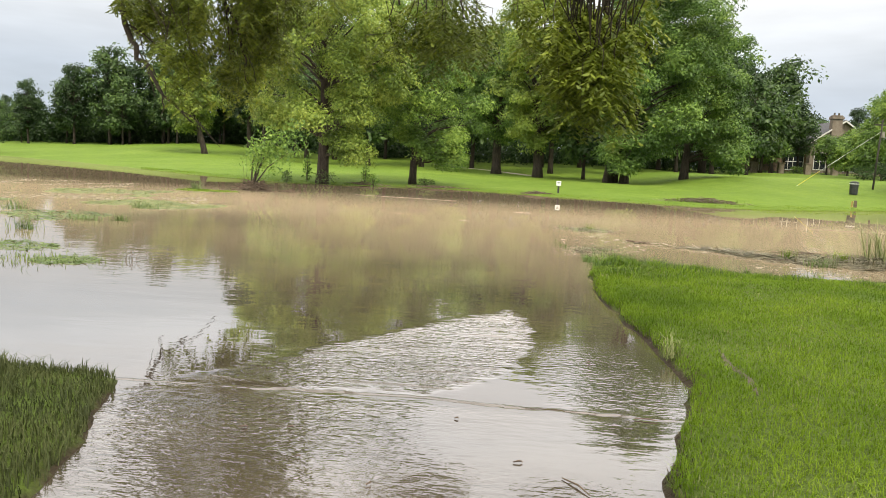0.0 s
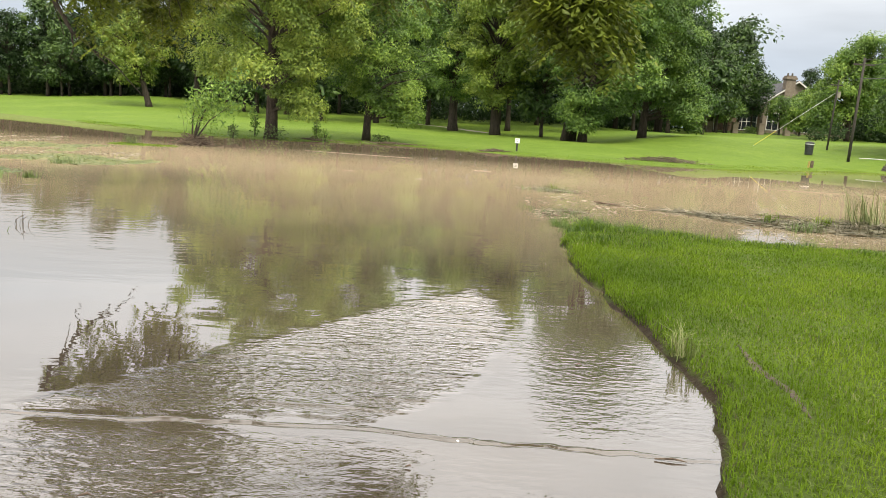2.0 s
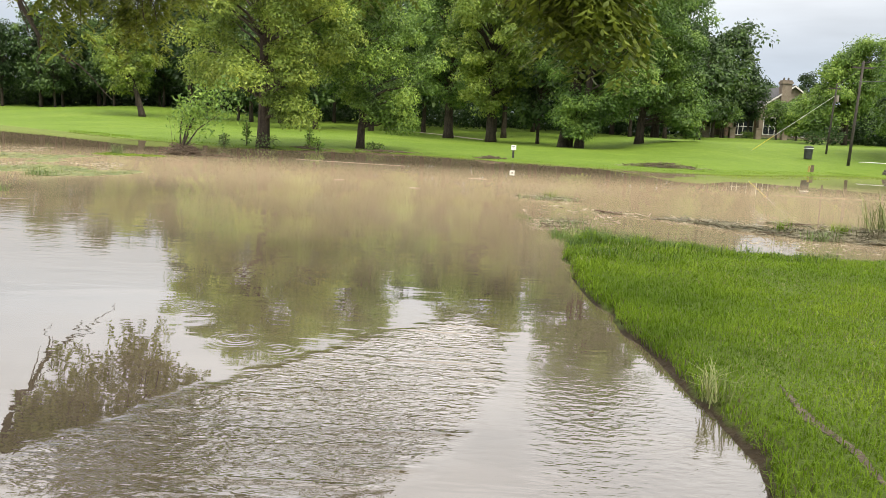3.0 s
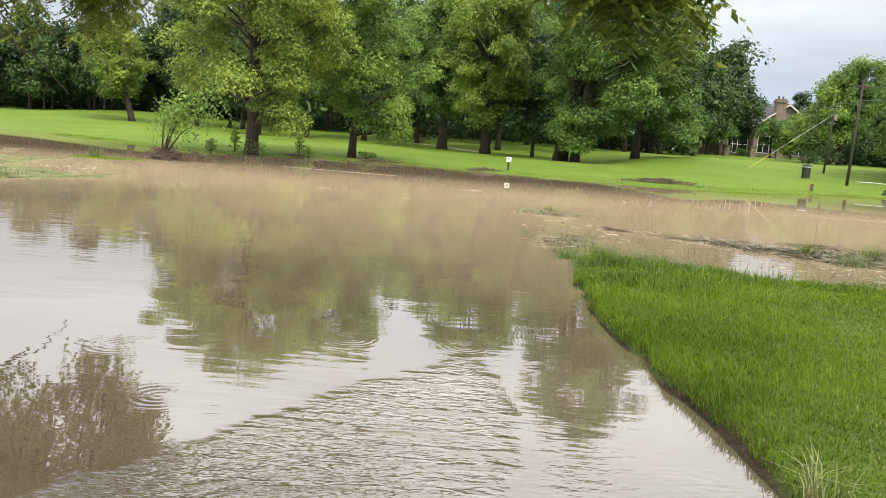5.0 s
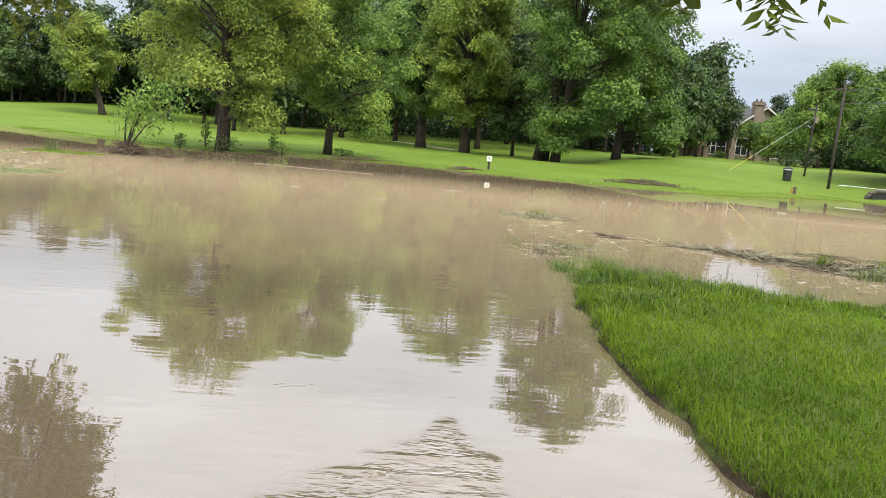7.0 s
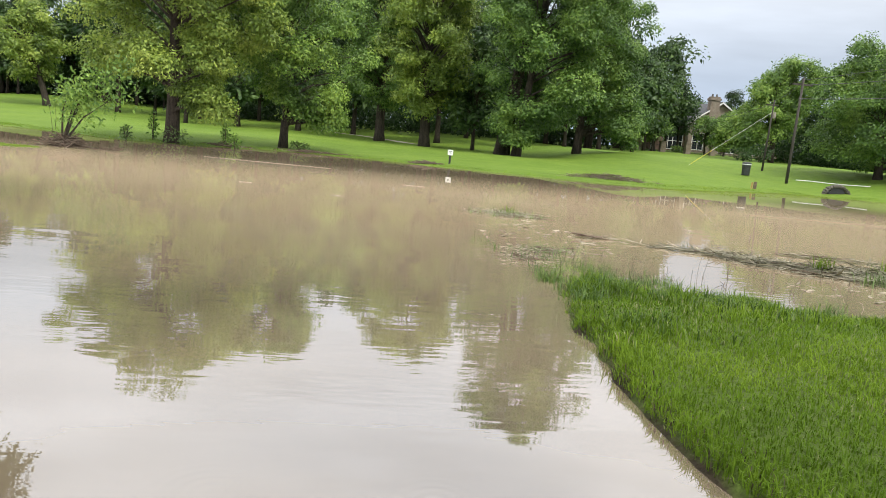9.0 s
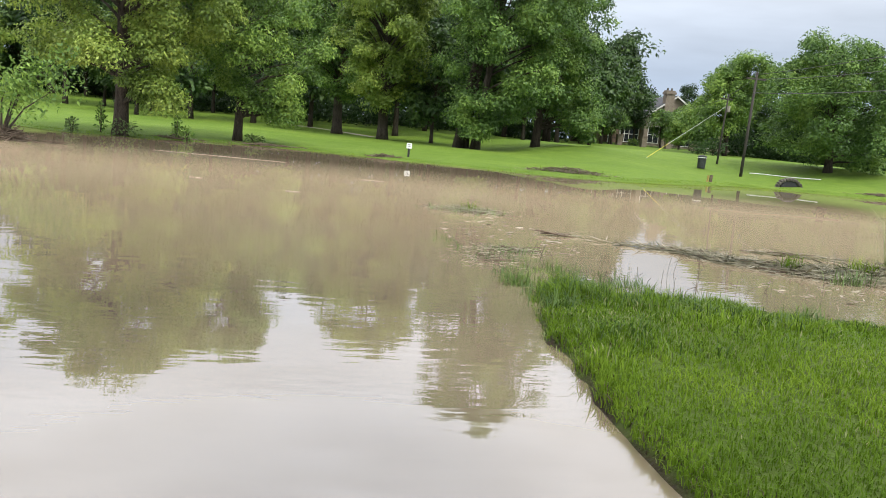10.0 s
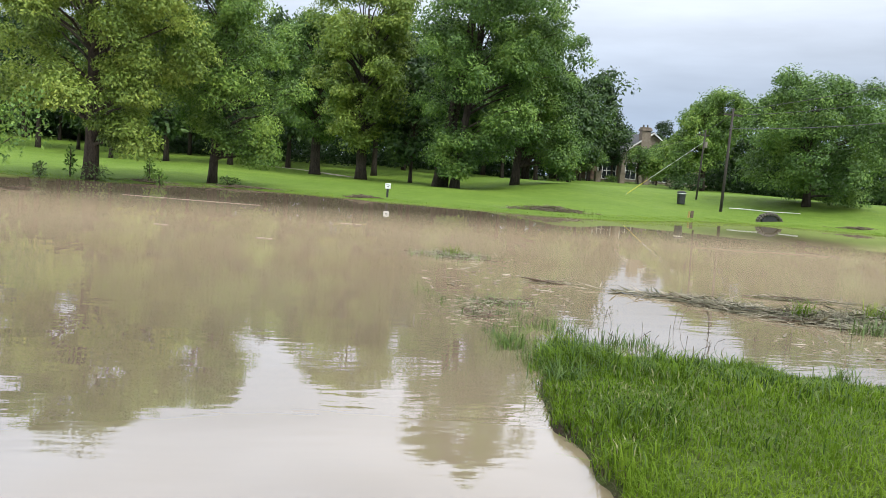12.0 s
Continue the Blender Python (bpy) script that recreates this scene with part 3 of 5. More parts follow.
def build_tree(name, seed, height, trunk_r, crown, leaf_mat, n_clump, per_clump, leaf_len, label, lean=(0, 0), clump_r=1.0, trunk_top=0.8, bark=BARK, gap=0.0, stems=((0, 0),), flat=0.6, limb_parts=True, gather=0.16):
    """crown: rows of (height, radius, x offset, y offset) that bound the foliage."""
    rs = np.random.default_rng(seed)
    root = tagged(new(name), label, "tree")
    crown = np.asarray(crown, float)

    def axis(z):
        k = z / height
        return np.array([lean[0] * k + 0.25 * math.sin(3.1 * k + seed), lean[1] * k + 0.2 * math.sin(2.3 * k + 2 * seed), z])

    ta = Acc()
    for sx, sy in stems:
        zs = np.linspace(-0.3, height * trunk_top, 12)
        pts = np.array([axis(max(z, 0)) + np.array([sx * (1 - 0.5 * z / height), sy, min(z, 0)]) - axis(0) * (1, 1, 0) for z in zs])
        rad = trunk_r * np.clip(1.0 - 0.85 * np.clip(zs, 0, None) / (height * trunk_top), 0.12, 1) * (1 + 0.30 * np.exp(-np.clip(zs, 0, None) / 0.30))
        ta.tube(pts, rad, 9)
    zc = rs.choice(len(crown) - 1, n_clump, p=(w := (np.diff(crown[:, 0]) * (crown[1:, 1] + crown[:-1, 1] + 0.4))) / w.sum())
    t = rs.random(n_clump)
    row = crown[zc] * (1 - t)[:, None] + crown[zc + 1] * t[:, None]
    ang = rs.random(n_clump) * 2 * np.pi
    lump = 0.80 + 0.30 * np.sin(3 * ang + row[:, 0] * 0.9 + seed) * rs.random(n_clump)
    rr = row[:, 1] * np.sqrt(0.08 + 0.92 * rs.random(n_clump)) * lump
    cen = np.stack([row[:, 2] + rr * np.cos(ang), row[:, 3] + rr * np.sin(ang), row[:, 0]], 1)
    # clumps gather on main boughs, with dark hollows between them
    nb = max(6, n_clump // 6)
    bough = cen[rs.permutation(n_clump)[:nb]]
    dd = ((cen[:, None, :] - bough[None]) * (1, 1, 1.25)) ** 2
    cen = cen + (bough[np.argmin(dd.sum(2), 1)] - cen) * (gather + 0.24 * rs.random(n_clump))[:, None]
    if gap:
        keep = vnoise(cen[:, 0] * 0.55 + seed, cen[:, 2] * 0.55 + cen[:, 1] * 0.3, seed % 8) > gap
        cen = cen[keep]
    order = np.argsort(-cen[:, 2])
    for i in order[:: max(1, len(order) // 44)]:
        c = cen[i]
        zb = max(1.2, min(c[2] * 0.72, height * trunk_top * 0.95))
        s = axis(zb) - axis(0) * (1, 1, 0)
        m = s * 0.45 + c * 0.55 + np.array([0, 0, 0.10 * np.linalg.norm(c - s)])
        k = np.linspace(0, 1, 7)[:, None]
        curve = s * (1 - k) ** 2 + 2 * m * k * (1 - k) + c * k ** 2
        curve[1:-1] += rs.normal(0, 0.06, (5, 3))
        r0 = trunk_r * 0.34 * (1 - 0.6 * c[2] / height)
        la = Acc() if limb_parts else ta
        la.tube(curve, np.linspace(r0, 0.018, 7), 5, False)
        if limb_parts:
            part("limb", la, bark, root, smooth=True)
    part("trunk", ta, bark, root, smooth=True)
    n = len(cen) * per_clump
    ci = np.repeat(np.arange(len(cen)), per_clump)
    crad = clump_r * (0.65 + 0.85 * rs.random(len(cen)) ** 2)
    off = unit(rs.normal(size=(n, 3))) * (rs.random(n) ** 0.45)[:, None] * crad[ci][:, None] * np.array([1, 1, flat])
    # sprays hang a little at their rims
    off[:, 2] -= 0.35 * (off[:, 0] ** 2 + off[:, 1] ** 2) / np.maximum(crad[ci], 0.2)
    p = cen[ci] + off
    face = unit(off / np.maximum(crad[ci], 0.2)[:, None] + np.array([0, 0, 0.55]) + rs.normal(0, 0.32, (n, 3)))
    ax = np.cross(face, rs.normal(0, 1, (n, 3)))
    ax = unit(ax) + np.array([0, 0, -0.55]) + 0.35 * unit(off)
    sd = np.cross(ax, face)
    ln = leaf_len * (0.6 + 0.7 * rs.random(n))
    ok = p[:, 2] > 0.35
    part("crown", leaf_mesh("crown", p[ok], ax[ok], sd[ok], ln[ok], ln[ok] * 0.48), leaf_mat, root)
    return root


def stand(root, x, y, rz=0.0, s=1.0, dz=0.0):
    root.matrix_world = pose(x, y, gz(x, y) - 0.05 + dz, 0, 0, rz) @ Matrix.Scale(s, 4)
    return root


def copy_stand(root, x, y, rz=0.0, s=1.0, zs=1.0):
    c = copy_thing(root, pose(x, y, gz(x, y) - 0.05, 0, 0, rz) @ Matrix.Diagonal((s, s, s * zs, 1)))
    return c


# near shore trees
stand(build_tree("pecan_tree", 1, 14, 0.38, [(1.7, 0.9, 2.2, -0.8), (2.6, 3.0, 1.0, -0.6), (3.6, 4.4, 0.2, 0), (5.6, 6.0, -0.4, 0), (8, 6.8, -0.5, 0), (10.2, 6.0, -0.2, 0), (11.8, 4.2, 0.2, 0)], LEAF_YELLOW, 230, 520, 0.18,
                 "tall yellow-green tree with drooping sprays at the water's edge", clump_r=1.05, gap=0.24), -11.0, 46.0)
stand(build_tree("pecan_tree", 2, 12.5, 0.27, [(0.9, 0.7, 3.0, -0.4), (1.7, 1.4, 2.4, 0), (2.8, 3.0, 1.2, 0), (5, 4.6, 0.5, 0), (8, 4.8, -0.4, 0), (11, 4.2, -0.9, 0), (13, 2.6, -1.0, 0)], LEAF_MID, 180, 500, 0.18,
                 "green tree with low drooping branches beside the water", lean=(0.9, 0), clump_r=1.05, gap=0.22), -6.1, 51.8)
stand(build_tree("pecan_tree", 3, 19, 0.50, [(3.0, 1.2, -0.5, 0), (4.4, 3.4, -0.3, 0), (8, 5.0, -0.3, 0), (12, 5.6, -0.3, 0), (16, 5.2, -0.2, 0), (18.4, 3.6, 0.2, 0)], LEAF_YELLOW, 240, 290, 0.27,
                          "tall park tree with a straight trunk on the lawn", clump_r=1.25, gap=0.1), 3.6, 76.0)
stand(build_tree("pecan_tree", 4, 16, 0.55, [(4.0, 1.6, 0, 0), (5.5, 4.4, 0, 0), (9, 6.2, 0.2, 0), (12, 6.2, -0.3, 0), (14.5, 4.4, 0.3, 0), (16, 1.8, 0, 0)], LEAF_DEEP, 190, 250, 0.31,
                          "tall dark green park tree with a thick trunk", clump_r=1.3, gap=0.2), -0.62, 86.0)
stand(build_tree("pecan_tree", 5, 22.5, 0.38, [(1.6, 1.6, -0.6, -0.6), (2.6, 3.2, -0.3, -0.5), (5, 5.0, 1.6, 0), (9, 6.9, 2.0, 0), (14, 7.9, 1.9, 0), (18.5, 6.4, 1.8, 0), (21.4, 3.2, 2, 0)], LEAF_DEEP, 370, 300, 0.24,
                 "large dense dark green tree with three trunks on the lawn", lean=(1.6, 0), clump_r=1.3, gap=0.05, stems=((0, 0), (-1.35, 0.6), (-0.8, 0.9))), 10.6, 66.8)
stand(build_tree("pecan_tree", 6, 16.5, 0.4, [(1.0, 1.1, 3.9, -2.0), (2.6, 2.6, 3.2, -1.6), (5, 4.2, 1.8, -0.8), (9, 4.7, 0.8, 0), (13, 3.8, -0.1, 0), (16.5, 1.4, -1, 0)], LEAF_DEEP, 210, 340, 0.25,
                 "broad green tree with skirts that hang to the lawn", clump_r=1.25, gap=0.14), 16.9, 72.0)
stand(build_tree("leaning_tree", 7, 12, 0.42, [(3.6, 1.6, -1.8, 0), (5.2, 4.6, -2.2, 0), (8, 5.4, -2.4, 0), (11, 3.6, -2.6, 0), (12.5, 1, -2.6, 0)], LEAF_YELLOW, 120, 130, 0.36,
                 "leaning tree with a yellow-green crown on the far lawn", lean=(-3.4, 0), clump_r=1.3, gap=0.2), -40.5, 101.0)
# right-hand trees by the house and the poles
stand(build_tree("lawn_tree", 8, 15, 0.34, [(1.6, 2.4, -6.9, 0), (3.0, 4.6, -4.7, 0), (5.5, 5.8, -2.0, 0), (8.5, 5.8, 0.2, 0), (11.5, 5.4, 1.8, 0), (13.2, 3.8, 2.6, 0), (14.2, 1.4, 0.8, 0)], LEAF_MID, 220, 230, 0.34,
                 "light green spreading tree in front of the house", clump_r=1.5, gap=0.14, gather=0.04), 52.8, 106.0)
stand(build_tree("lawn_tree", 9, 17.5, 0.50, [(1.1, 5.0, 2.0, 1), (3.2, 8.6, -0.4, 0), (7, 10.6, 0.6, 0), (11.5, 10.2, 0.8, 0), (14.2, 8.2, 0.4, 0), (16.0, 3.6, -2.2, 0)], LEAF_DEEP, 310, 230, 0.34,
                 "large round green tree shading the lawn by the creek", clump_r=1.6, gap=0.14, gather=0.04), 38.6, 62.3, s=0.66)
stand(build_tree("lawn_tree", 10, 16, 0.45, [(1.4, 4, 0, 0), (4, 7.0, 0, 0), (8, 8.0, 0, 0), (12, 6.4, 0, 0), (16, 1.5, 0, 0)], LEAF_DEEP, 170, 120, 0.46,
                          "dense green tree at the edge of the park", clump_r=1.7, gap=0.1, gather=0.04), 73.0, 92.0)

# the wood behind the lawn
wood = [
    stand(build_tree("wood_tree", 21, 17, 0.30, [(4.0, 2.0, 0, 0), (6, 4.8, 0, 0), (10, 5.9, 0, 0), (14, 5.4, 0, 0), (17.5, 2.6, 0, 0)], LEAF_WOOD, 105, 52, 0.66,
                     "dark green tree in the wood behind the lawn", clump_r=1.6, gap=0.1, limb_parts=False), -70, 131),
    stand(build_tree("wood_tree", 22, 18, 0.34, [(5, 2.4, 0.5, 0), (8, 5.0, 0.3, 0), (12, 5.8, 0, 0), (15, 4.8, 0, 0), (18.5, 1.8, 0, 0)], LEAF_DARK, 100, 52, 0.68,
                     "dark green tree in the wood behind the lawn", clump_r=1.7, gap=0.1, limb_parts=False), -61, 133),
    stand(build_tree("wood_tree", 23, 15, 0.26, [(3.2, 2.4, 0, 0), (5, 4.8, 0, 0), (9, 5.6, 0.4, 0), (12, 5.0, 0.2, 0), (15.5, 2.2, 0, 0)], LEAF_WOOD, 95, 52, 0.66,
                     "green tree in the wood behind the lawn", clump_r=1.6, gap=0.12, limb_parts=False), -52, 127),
]
rw = np.random.default_rng(31)
spots = []
fall_off = lambda x: float(np.interp(x, [-130, -94, -89, -84, -76, -20], [0.5, 0.42, 0.46, 0.62, 0.80, 0.80]))
for x in np.arange(-118, -20, 4.2):
    spots.append((x + rw.normal(0, 0.8), 129 - 0.10 * (x + 40) + rw.normal(0, 2.5), fall_off(x) * (0.90 + 0.16 * rw.random())))
for x in np.arange(-126, -10, 6.0):
    spots.append((x + rw.normal(0, 1.2), 142 - 0.10 * (x + 40) + rw.normal(0, 3), fall_off(x) * (1.0 + 0.14 * rw.random())))
for x in np.arange(-34, 34, 5.6):
    spots.append((x + rw.normal(0, 1.2), 108 + rw.normal(0, 4), 0.92 + 0.2 * rw.random()))
for x in np.arange(-40, 44, 7.5):
    spots.append((x + rw.normal(0, 1.5), 128 + rw.normal(0, 4), 1.05 + 0.2 * rw.random()))
for x, y, s in ((-22, 92, 0.9), (-16, 90, 1.0), (-10, 94, 0.95), (-3.9, 99, 1.0), (5.7, 90, 0.98), (8.1, 76, 0.75), (13, 92, 1.0), (22, 98, 0.95), (28, 104, 1.0), (35, 116, 0.85), (40, 121, 0.9), (46.0, 128.5, 0.62), (43, 132, 0.95), (37, 126, 1.0), (61, 108, 0.78), (45, 147, 0.8), (50, 151, 0.78), (55.5, 152, 0.7), (41, 140, 0.85), (62, 156, 0.72), (66, 104, 0.85), (-67.5, 96, 0.5), (29, 112, 1.0),
                (-30, 108, 0.9), (66, 148, 0.66), (74, 140, 0.75), (80, 112, 0.9), (88, 100, 0.9), (95, 108, 1.0), (70, 112, 0.75), (104, 98, 1.0)):
    spots.append((x, y, s))
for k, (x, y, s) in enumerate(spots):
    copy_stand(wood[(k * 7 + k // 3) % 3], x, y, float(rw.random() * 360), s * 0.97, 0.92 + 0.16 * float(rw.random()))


def brush(name, seed, pts, r, h, n, mat, label, leaf=0.4):
    """Undergrowth along a line."""
    rs = np.random.default_rng(seed)
    pts = np.asarray(pts, float)
    k = rs.random(n) * (len(pts) - 1)
    i = np.minimum(k.astype(int), len(pts) - 2)
    base = pts[i] + (pts[i + 1] - pts[i]) * (k - i)[:, None] + rs.normal(0, r, (n, 2))
    hh = h * (0.55 + 0.6 * vnoise(base[:, 0] * 0.35, base[:, 1] * 0.35, seed % 8))
    z = ground_z(base[:, 0], base[:, 1]) + rs.random(n) * hh
    p = np.concatenate([base, z[:, None]], 1)
    ax = rs.normal(0, 1, (n, 3)) + (0, 0, -0.2)
    sd = np.cross(ax, rs.normal(0, 1, (n, 3)))
    ln = leaf * (0.6 + 0.8 * rs.random(n))
    ob = part(name, leaf_mesh(name, p, ax, sd, ln, ln * 0.55), mat)
    return tagged(ob, label, "undergrowth", kind="stuff")


# undergrowth fills the wood's dark inside, its shade painted by leaf colour
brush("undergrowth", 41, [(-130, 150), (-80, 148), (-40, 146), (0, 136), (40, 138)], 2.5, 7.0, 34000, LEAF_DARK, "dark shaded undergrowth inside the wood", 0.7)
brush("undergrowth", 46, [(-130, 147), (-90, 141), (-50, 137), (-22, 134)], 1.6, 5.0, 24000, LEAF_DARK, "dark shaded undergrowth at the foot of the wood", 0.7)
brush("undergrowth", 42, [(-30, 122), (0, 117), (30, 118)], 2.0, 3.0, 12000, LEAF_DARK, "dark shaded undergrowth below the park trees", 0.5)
copy_stand(wood[1], 49.3, 131.0, 40.0, 0.62)
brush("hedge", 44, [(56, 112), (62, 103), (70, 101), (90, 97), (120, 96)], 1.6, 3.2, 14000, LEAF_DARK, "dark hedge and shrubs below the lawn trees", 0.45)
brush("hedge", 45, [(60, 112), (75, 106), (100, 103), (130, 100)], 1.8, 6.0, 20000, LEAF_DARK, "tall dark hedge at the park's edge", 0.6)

# ---- house ----


def gable_block(x0, x1, y0, y1, z0, zw, za, xa):
    a = Acc()
    a.add([(x0, y0, z0), (x1, y0, z0), (x1, y0, zw), (xa, y0, za), (x0, y0, zw), (x0, y1, z0), (x1, y1, z0), (x1, y1, zw), (xa, y1, za), (x0, y1, zw)],
          [(0, 1, 2, 3, 4), (9, 8, 7, 6, 5), (0, 4, 9, 5), (1, 6, 7, 2), (0, 5, 6, 1), (4, 3, 8, 9), (3, 2, 7, 8)])
    return a


def roof_slope(xl, zl, xh, zh, y0, y1, t=0.22):
    a = Acc()
    a.add([(xl, y0, zl), (xh, y0, zh), (xh, y1, zh), (xl, y1, zl), (xl, y0, zl + t), (xh, y0, zh + t), (xh, y1, zh + t), (xl, y1, zl + t)],
          [(0, 1, 2, 3), (7, 6, 5, 4), (0, 4, 5, 1), (1, 5, 6, 2), (2, 6, 7, 3), (3, 7, 4, 0)])
    return a


def window(parent, x0, x1, z0, z1, y, cols, rows):
    w = part("window", (lambda a: (a.box(x0 - 0.12, y - 0.10, z0 - 0.12, x1 + 0.12, y - 0.02, z0), a.box(x0 - 0.12, y - 0.10, z1, x1 + 0.12, y - 0.02, z1 + 0.14),
                                   a.box(x0 - 0.12, y - 0.10, z0, x0, y - 0.02, z1), a.box(x1, y - 0.10, z0, x1 + 0.12, y - 0.02, z1),
                                   [a.box(x0 + (x1 - x0) * k / cols - 0.05, y - 0.08, z0, x0 + (x1 - x0) * k / cols + 0.05, y - 0.03, z1) for k in range(1, cols)],
                                   [a.box(x0, y - 0.075, z0 + (z1 - z0) * k / rows - 0.045, x1, y - 0.035, z0 + (z1 - z0) * k / rows + 0.045) for k in range(1, rows)], a)[-1])(Acc()), TRIM, parent, "pale painted window frame with muntins")
    for i in range(cols):
        for j in range(rows):
            g = Acc()
            g.box(x0 + (x1 - x0) * i / cols, y - 0.05, z0 + (z1 - z0) * j / rows, x0 + (x1 - x0) * (i + 1) / cols, y - 0.04, z0 + (z1 - z0) * (j + 1) / rows)
            part("pane", g, GLASS, w)
    return w


hz = 3.55
house = thing("house", 55, 137, hz, "tan stone house with a gable, chimney and tall windows", "house")
part("wall", gable_block(-1.6, 9, 0, 11, -1.5, 5.4, 9.0, 3.7), STONE, house)
part("roof", roof_slope(-2.3, 4.95, 3.7, 9.05, -0.6, 11.6), ROOF, house)
part("roof", roof_slope(9.7, 4.95, 3.7, 9.05, -0.6, 11.6), ROOF, house)
part("fascia", roof_slope(-2.3, 4.80, 3.7, 8.90, -0.66, -0.5, 0.3), TRIM, house)
part("fascia", roof_slope(9.7, 4.80, 3.7, 8.90, -0.66, -0.5, 0.3), TRIM, house)
a = Acc()
a.box(-11, 1.5, -1.5, -1.6, 9.5, 3.6)
part("wing", a, BRICK, house)
part("wing_roof", roof_slope(-11.7, 3.5, -7, 6.2, 0.8, 10, 0.2), ROOF, house)
part("wing_roof", roof_slope(-1.6, 3.5, -7, 6.2, 0.8, 10, 0.2), ROOF, house)
a = Acc()
a.box(9, 1.5, -1.5, 19, 9.5, 3.6)
part("wing", a, STONE, house)
part("wing_roof", roof_slope(8.5, 6.2, 19.8, 3.5, 0.8, 10, 0.2), ROOF, house)
a = Acc()
a.box(1.4, -0.7, -1.5, 3.1, 0.6, 9.3, 0.05)
a.box(1.25, -0.85, 9.3, 3.25, 0.75, 9.75, 0.06)
a.box(1.4, -0.7, 9.75, 3.1, 0.6, 10.0, 0.05)
ch = part("chimney", a, STONE, house)
for px in (1.85, 2.6):
    a = Acc()
    a.tube([(px, 0, 9.95), (px, 0, 10.45)], [0.18, 0.15], 8)
    part("chimney_pot", a, STONE_DARK, ch)
window(house, -0.7, 1.0, 4.2, 6.2, 0, 2, 2)
window(house, -0.8, 1.1, 0.6, 3.4, 0, 2, 2)
window(house, 4.2, 7.6, 0.5, 3.4, 0, 3, 2)
window(house, -5.5, -2.1, 0.4, 3.2, 1.5, 4, 2)
window(house, 10.4, 13.2, 0.6, 3.0, 1.5, 3, 2)
for px in (-10.4, -8.4, -6.2):
    a = Acc()
    a.box(px - 0.14, -0.9, -1.2, px + 0.14, -0.62, 3.3, 0.02)
    part("porch_post", a, TRIM, house)
part("porch_roof", roof_slope(-11.4, 3.3, -6.0, 3.5, -1.4, 1.5, 0.18), ROOF, house)

# fence of stone piers and iron railing in front of the house
pier_x = [39.5 + 3.9 * k for k in range(10)]
fy = lambda x: 122.5 - 0.10 * (x - 40)
for x in pier_x:
    g = gz(x, fy(x))
    p = thing("fence_pier", x, fy(x), g, "tan stone fence pier with a flat cap", "pier", "piers of the house fence")
    a = Acc()
    a.box(-0.42, -0.42, -0.3, 0.42, 0.42, 1.55, 0.03)
    part("shaft", a, STONE, p)
    a = Acc()
    a.box(-0.52, -0.52, 1.552, 0.52, 0.52, 1.72, 0.04)
    part("cap", a, STONE, p)
for x in pier_x[:-1]:
    g = gz(x + 1.95, fy(x + 1.95))
    f = thing("iron_railing", x + 1.95, fy(x + 1.95), g, "black iron railing between stone fence piers", "railing", "railings of the house fence")
    for z in (0.15, 1.15):
        a = Acc()
        a.box(-1.5, -0.02, z, 1.5, 0.02, z + 0.05)
        part("rail", a, IRON, f)
    for k in range(15):
        a = Acc()
        a.box(-1.4 + 0.2 * k - 0.012, -0.012, 0.05, -1.4 + 0.2 * k + 0.012, 0.012, 1.3)
        part("picket", a, IRON, f)
# brick patio seats behind the fence
for x, y in ((57, 131), (60.5, 130.5), (64, 130), (67.2, 129.5)):
    p = thing("patio_chair", x, y, gz(x, y), "red-brown patio chair behind the fence", "chair", "patio chairs by the house", rz=20 * (x - 60))
    a = Acc()
    a.box(-0.3, -0.3, 0.40, 0.3, 0.3, 0.48, 0.02)
    part("seat", a, BRICK, p)
    a = Acc()
    a.box(-0.3, 0.24, 0.48, 0.3, 0.32, 1.05, 0.02)
    part("backrest", a, BRICK, p)
    for lx in (-0.26, 0.26):
        for ly in (-0.26, 0.26):
            a = Acc()
            a.box(lx - 0.03, ly - 0.03, 0, lx + 0.03, ly + 0.03, 0.40)
            part("leg", a, IRON, p)

# small round trees beside the house
small = build_tree("round_tree", 61, 6.2, 0.16, [(1.8, 1.2, 0, 0), (2.8, 2.6, 0, 0), (4.4, 3.0, 0, 0), (5.8, 1.8, 0, 0), (6.4, 0.5, 0, 0)], LEAF_DEEP, 60, 110, 0.30, "small round garden tree before the house", clump_r=0.9, trunk_top=0.6)
stand(small, 41.5, 121.5)
copy_stand(small, 66, 127, 70, 1.1)
copy_stand(small, 52.4, 127, 200, 1.0)
copy_stand(small, 55.2, 126, 120, 1.1)
copy_stand(small, 71.5, 121, 160, 1.0)


def shrub(x, y, r, h, n, mat, seed, label, leaf=0.16):
    rs = np.random.default_rng(seed)
    root = thing("shrub", x, y, gz(x, y), label, "shrub")
    st = Acc()
    for k in range(7):
        an, ln = rs.random() * 6.28, h * (0.6 + 0.5 * rs.random())
        tip = np.array([math.cos(an) * r * 0.6, math.sin(an) * r * 0.6, ln])
        st.tube([np.zeros(3), tip * (0.4, 0.4, 0.55), tip], [0.025, 0.016, 0.006], 5, False)
    part("stem", st, BARK_DARK, root)
    d = unit(rs.normal(size=(n, 3))) * (rs.random(n) ** 0.5)[:, None]
    p = d * (r, r, h * 0.5) + (0, 0, h * 0.55)
    ax = d + rs.normal(0, 0.6, (n, 3))
    ln = leaf * (0.6 + 0.8 * rs.random(n))
    part("foliage", leaf_mesh("foliage", p, ax, np.cross(ax, rs.normal(0, 1, (n, 3))), ln, ln * 0.5), mat, root)
    return root


